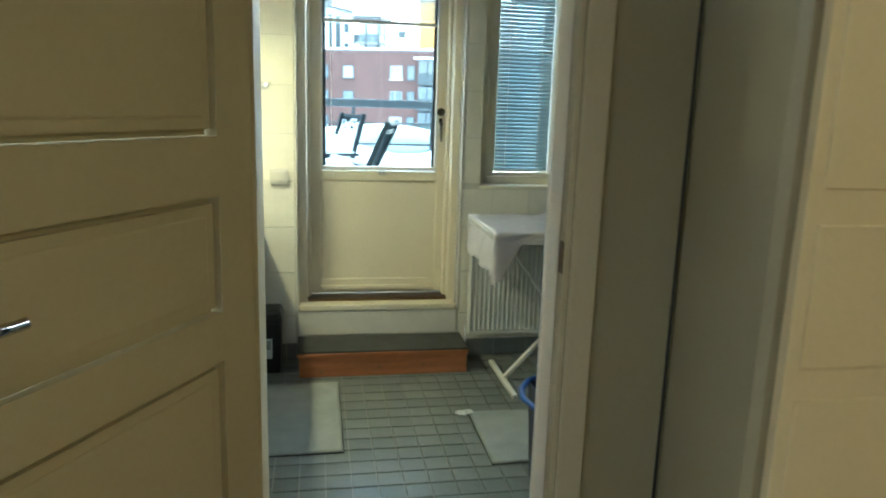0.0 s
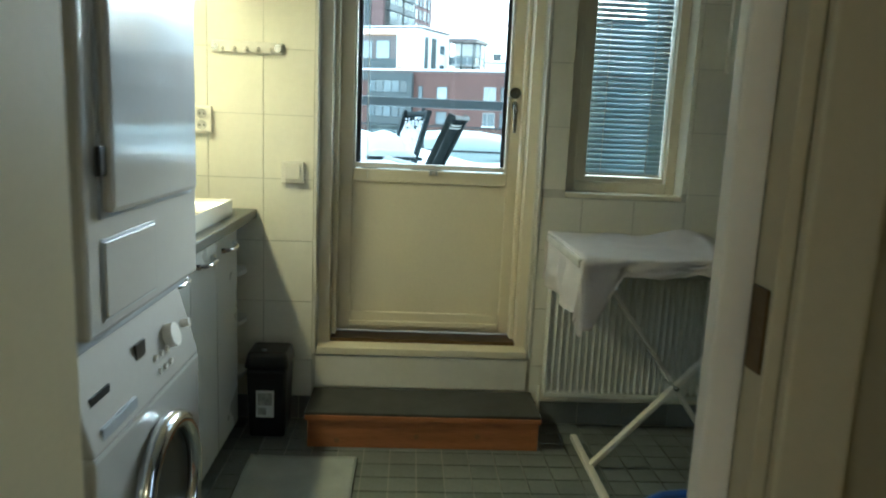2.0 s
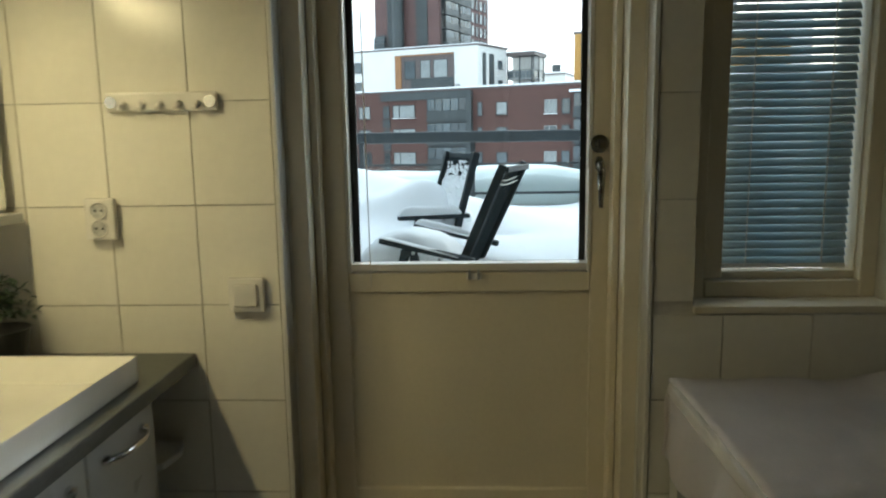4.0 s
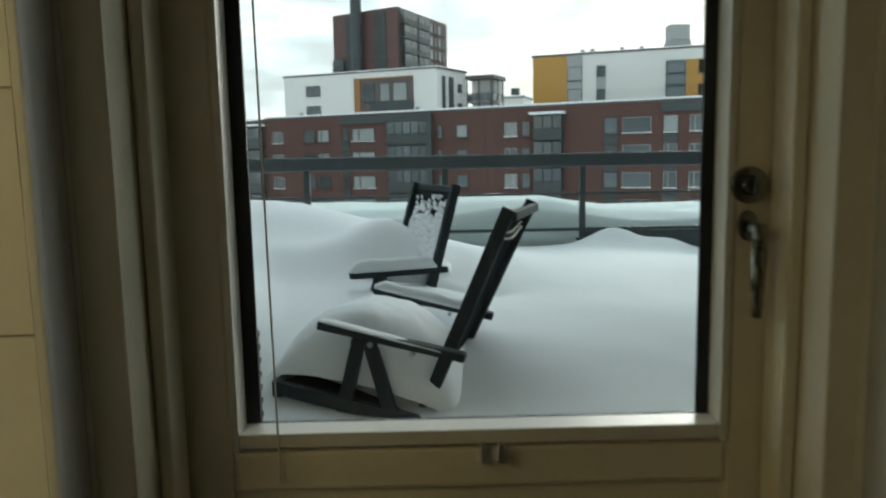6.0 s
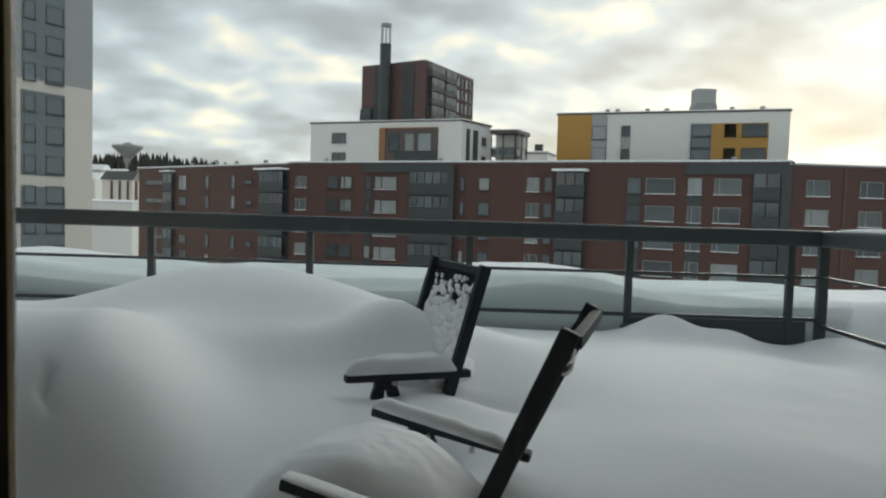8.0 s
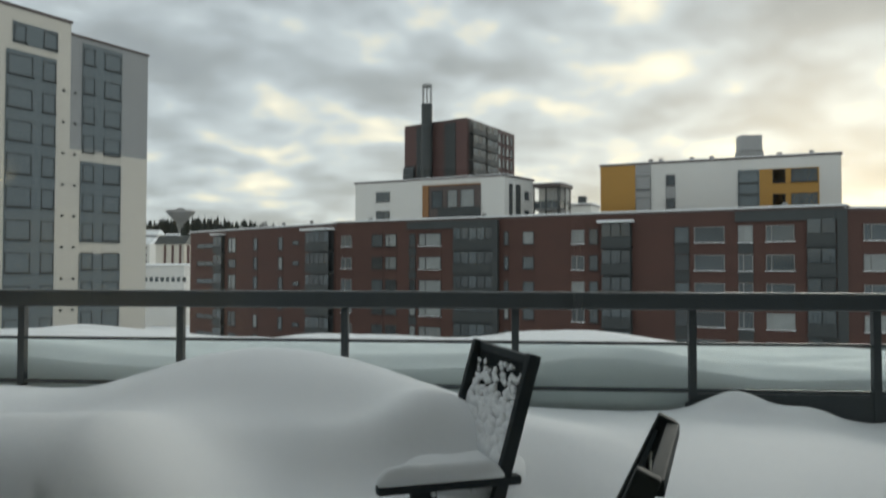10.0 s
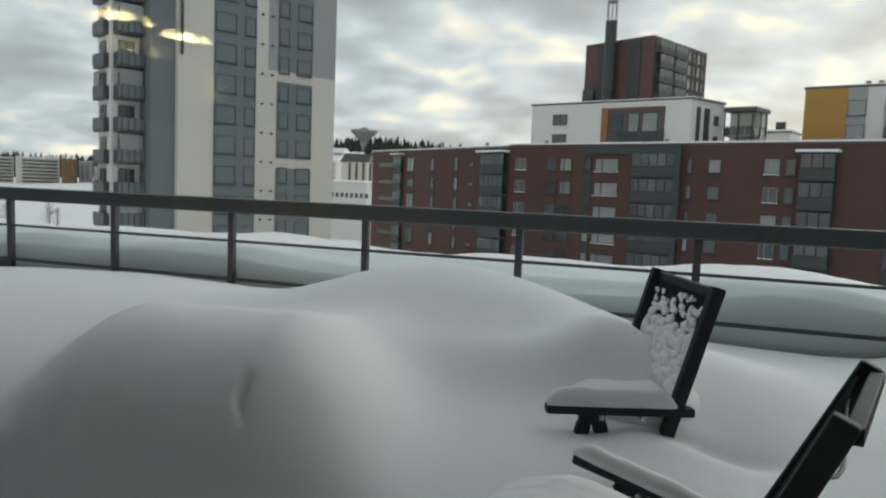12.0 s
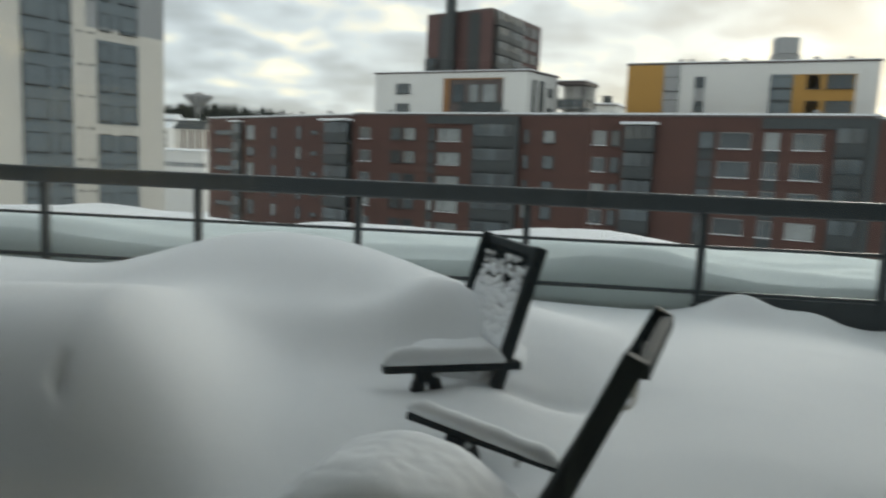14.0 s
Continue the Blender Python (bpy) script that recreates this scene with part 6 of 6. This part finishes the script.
def conifer_belt(name, az0, az1, dist, base_fn, h, n, seed, label):
    rng = random.Random(seed)
    bm = bmesh.new()
    for k in range(n):
        a = radians(rng.uniform(az0, az1))
        d = dist * rng.uniform(0.94, 1.08)
        hh = h * rng.uniform(0.6, 1.15)
        x, y = d * math.sin(a), d * math.cos(a)
        z = base_fn(x, y)
        for t in range(3):
            bmesh.ops.create_cone(bm, cap_ends=False, segments=6, radius1=hh * (0.20 - 0.05 * t), radius2=0.02, depth=hh * 0.5, matrix=Matrix.Translation((x + rng.uniform(-0.3, 0.3), y, z + hh * (0.28 + 0.23 * t))) @ Matrix.Rotation(rng.uniform(0, 1), 4, "Z"))
    return solid(name, bm, M_CONIFER, label, "forest", kind="stuff")


conifer_belt("forest", -37, -10, 800, ground_height, 15, 900, 1, "dark conifer wood on the hill")
conifer_belt("forest", -62, -38, 1300, lambda x, y: GZ + 24, 20, 420, 2, "dark conifer wood beyond the town")
rdg = solid("far_ridge", box(-1500, -600, 900, 960, GZ - 3, GZ + 27), M_CONIFER, "low wooded ridge beyond the town", "ridge", kind="structure")

rng = random.Random(21)
spans = ((-56.6, -53.2, 640, 25, M_WHITEFAC), (-51.5, -49.6, 820, 20, M_CREAM), (-49.5, -46.8, 800, 21, M_CREAM), (-46.7, -45.7, 780, 21, M_TIMBER), (-45.6, -44.7, 800, 19, M_GREYFAC), (-44.6, -43.9, 760, 22, M_DARKFAC), (-43.8, -43.0, 755, 22, M_WHITEFAC), (-42.8, -40.6, 790, 20, M_CREAM))
for a0, a1, d, hgt, mt in spans:
    hgt += 7
    hs = thing("far_apartment_block", "pale distant apartment block across the snowfield", "apartment building", "far blocks")
    p, q = (d * math.sin(radians(a0)), d * math.cos(radians(a0))), (d * math.sin(radians(a1)), d * math.cos(radians(a1)))
    p2, q2 = (p[0] * 1.02, p[1] * 1.02), (q[0] * 1.02, q[1] * 1.02)
    block(hs, [p, q, q2, p2], GZ - 2, GZ + hgt, mt)
    block(hs, [p, q, q2, p2], GZ + hgt, GZ + hgt + 0.6, M_SNOWFAR, "roof_snow")
    ff = facade(hs, p, q)
    for k in range(7):
        z = GZ + 4.5 + k * 3.4
        if z > GZ + hgt - 2:
            break
        if mt is M_CREAM:
            panel_on("balcony_band", ff, ff[2] * 0.15, ff[2] * 0.95, z - 0.8, z + 0.8, M_DARKFAC, hs, 0.3, 0.2)
        else:
            u = 2.5
            while u < ff[2] - 2:
                panel_on("window", ff, u, u + 1.8, z - 0.8, z + 0.9, M_FARWIN, hs, 0.3, 0.2)
                u += 4.2
def far_house(az0, az1, d, z0, z1, roof_h, wall, roof, storeys, label):
    """A gabled house seen across the field, its long side square to the sight line."""
    x0, x1, y = d * math.sin(radians(az0)), d * math.sin(radians(az1)), d * math.cos(radians((az0 + az1) / 2))
    hs = thing("far_house", label, "house", "far houses")
    part("wall", box(x0, x1, y - 5, y + 5, z0, z1), wall, hs)
    bm = box(x0 - 0.5, x1 + 0.5, y - 5.6, y + 5.6, z1, z1 + roof_h)
    for v in bm.verts:
        if v.co.z > z1 + roof_h / 2:
            v.co.y = y + (v.co.y - y) * 0.1
    part("roof", bm, roof, hs)
    n = max(2, int((x1 - x0) / 3.2))
    for s in range(storeys):
        for j in range(n):
            u = x0 + (j + 0.5) * (x1 - x0) / n
            zz = z1 - 2.6 - s * 3.0
            part("window", box(u - 0.65, u + 0.65, y - 5.08, y - 4.95, zz, zz + 1.5), M_FARWIN, hs)
    return hs


# low white hall, row houses with dark stair strips, villas up the slope
far_house(-28.6, -23.6, 200, GZ, 1.8, 0.5, M_WHITEFAC, M_SNOWFAR, 0, "long low white hall with a band of windows")
hall = bpy.data.objects["far_house"]
for k in range(11):
    u = -95.0 + k * 1.45
    part("window", box(u, u + 0.95, 174.6, 174.8, -2.4, -1.2), M_FARWIN, hall)
rh = far_house(-26.45, -24.0, 300, GZ, 10.2, 3.6, M_CREAM, M_SLATE, 0, "cream row house with a dark roof")
for k in range(4):
    u = -130.2 + k * 3.1
    part("stair_strip", box(u, u + 0.8, 266.0, 267.0, 2.5, 9.8), M_BRICKDARK, rh)
far_house(-27.9, -26.55, 345, GZ, 11.5, 3.0, M_WHITEFAC, M_SNOWFAR, 3, "white villa with a snowy roof on the slope")
far_house(-29.4, -28.1, 330, GZ, 8.5, 3.0, M_CREAM, M_SNOWFAR, 3, "cream villa with a snowy roof on the slope")
far_house(-27.4, -26.2, 430, GZ, 19.0, 3.0, M_GREYFAC, M_SNOWFAR, 2, "grey villa with a snowy roof up the slope")
far_house(-25.9, -24.9, 450, GZ, 18.0, 3.0, M_WHITEFAC, M_SNOWFAR, 2, "white villa with a snowy roof up the slope")


def bare_tree(x, y, z, h, seed):
    o = thing("birch_tree", "bare leafless birch on the snowfield", "tree", "field birches")
    rng = random.Random(seed)
    part("trunk", rod((x, y, z - 0.3), (x, y, z + h * 0.9), h * 0.018, r2=h * 0.004, seg=8), M_TWIG, o)
    bm = bmesh.new()
    for k in range(46):
        f = rng.uniform(0.22, 0.92)
        a = rng.uniform(0, 6.28)
        ln = h * 0.28 * (1.1 - 0.75 * f) * rng.uniform(0.7, 1.2)
        p = Vector((x, y, z + h * f))
        q = p + Vector((math.cos(a) * ln * 0.75, math.sin(a) * ln * 0.75, ln * 0.65))
        rod(p, q, h * 0.004, bm, 4, h * 0.0015)
        for j in range(6):
            s = p.lerp(q, rng.uniform(0.3, 1.0))
            b = rng.uniform(0, 6.28)
            rod(s, s + Vector((math.cos(b) * ln * 0.3, math.sin(b) * ln * 0.3, ln * rng.uniform(0.0, 0.35))), h * 0.0022, bm, 3, h * 0.001)
    part("crown", bm, M_TWIG, o)
    return o


for az, d, h, s in ((-50.6, 205, 8.0, 1), (-50.1, 208, 8.5, 5), (-47.5, 200, 9.2, 2), (-47.0, 204, 7.0, 6), (-56.5, 210, 8.0, 3)):
    bare_tree(d * math.sin(radians(az)), d * math.cos(radians(az)), GZ, h, s)
rng = random.Random(77)
for k in range(14):
    a = radians(rng.uniform(-57, -49.5))
    bare_tree(560 * math.sin(a), 560 * math.cos(a), GZ, rng.uniform(13, 18), 100 + k)


# ---------------------------------------------------------------- tiles (pieces of walls and floor)
def tile_mesh(w, h, axis, d=0.006):
    if axis == "y":
        return mesh_of(box(-w / 2, w / 2, 0, d, -h / 2, h / 2), "tile", None)
    return mesh_of(box(-w / 2, w / 2, -h / 2, h / 2, -d, 0), "tile", None)


TILE_CACHE = {}


def piece(name, w, h, axis, mat, parent, place):
    key = (round(w, 3), round(h, 3), axis, mat.name)
    if key not in TILE_CACHE:
        me = tile_mesh(w, h, axis)
        me.materials.append(mat)
        TILE_CACHE[key] = me
    o = part(name, TILE_CACHE[key], None, parent)
    o.location = place
    return o


def cut(x0, x1, z0, z1, holes):
    """The rectangle less the openings it crosses (simple clipping, widest remnant kept)."""
    for hx0, hx1, hz0, hz1 in holes:
        if x1 <= hx0 or x0 >= hx1 or z1 <= hz0 or z0 >= hz1:
            continue
        best = max(((x0, min(x1, hx0), z0, z1), (max(x0, hx1), x1, z0, z1), (x0, x1, z0, min(z1, hz0)), (x0, x1, max(z0, hz1), z1)), key=lambda r: max(0, r[1] - r[0]) * max(0, r[3] - r[2]))
        x0, x1, z0, z1 = best
    return (x0, x1, z0, z1) if x1 - x0 > 0.012 and z1 - z0 > 0.012 else None


HOLES = ((-0.466, 0.460, 0.145, 2.36), (0.56, 1.045, 0.985, 2.26))
TW, TH, J = 0.2165, 0.2525, 0.0015
ix0, iz0 = -0.883, 0.0075
for r in range(10):
    z0 = iz0 + r * TH
    for c in range(-2, 11):
        x0 = ix0 + c * TW
        x1 = min(x0 + TW, 1.295)
        if x1 - x0 < 0.02:
            continue
        q = cut(max(x0, XL), x1, max(z0, 0.10), min(z0 + TH, CEIL), HOLES)
        if q:
            piece("tile", q[1] - q[0] - 2 * J, q[3] - q[2] - 2 * J, "y", M_TILE, wall_n, ((q[0] + q[1]) / 2, WY, (q[2] + q[3]) / 2))
    for c in range(5):
        x0 = 1.297 + c * 0.21
        q = cut(x0, min(x0 + 0.21, XR), max(z0, 0.10), min(z0 + TH, CEIL), ())
        if q:
            piece("tile", q[1] - q[0] - 2 * J, q[3] - q[2] - 2 * J, "y", M_DARKTILE, wall_n, ((q[0] + q[1]) / 2, WY, (q[2] + q[3]) / 2))
for c in range(18):
    x0 = XL + c * 0.2
    x1 = min(x0 + 0.2, XR)
    if x1 - x0 > 0.02:
        piece("skirting_tile", x1 - x0 - 2 * J, 0.098, "y", M_SKIRT, wall_n, ((x0 + x1) / 2, WY, 0.05))

FT = 0.1
rest_bm = bmesh.new()
count = 0
for i in range(int((XR - XL) / FT)):
    for j in range(int((WY - DY0) / FT) + 1):
        x, y = XL + (i + 0.5) * FT, WY - (j + 0.5) * FT
        if y < DY0 + 0.04:
            continue
        if -0.62 < x < 1.0 and -1.95 < y and count < 300:
            piece("tile", FT - 0.006, FT - 0.006, "z", M_FLOORTILE, floor_ob, (x, y, 0.0))
            count += 1
        else:
            box(x - FT / 2 + 0.003, x + FT / 2 - 0.003, y - FT / 2 + 0.003, y + FT / 2 - 0.003, -0.006, 0.0, rest_bm)
tagged(part("floor_tiles_rest", rest_bm, M_FLOORTILE, floor_ob), kind="stuff")
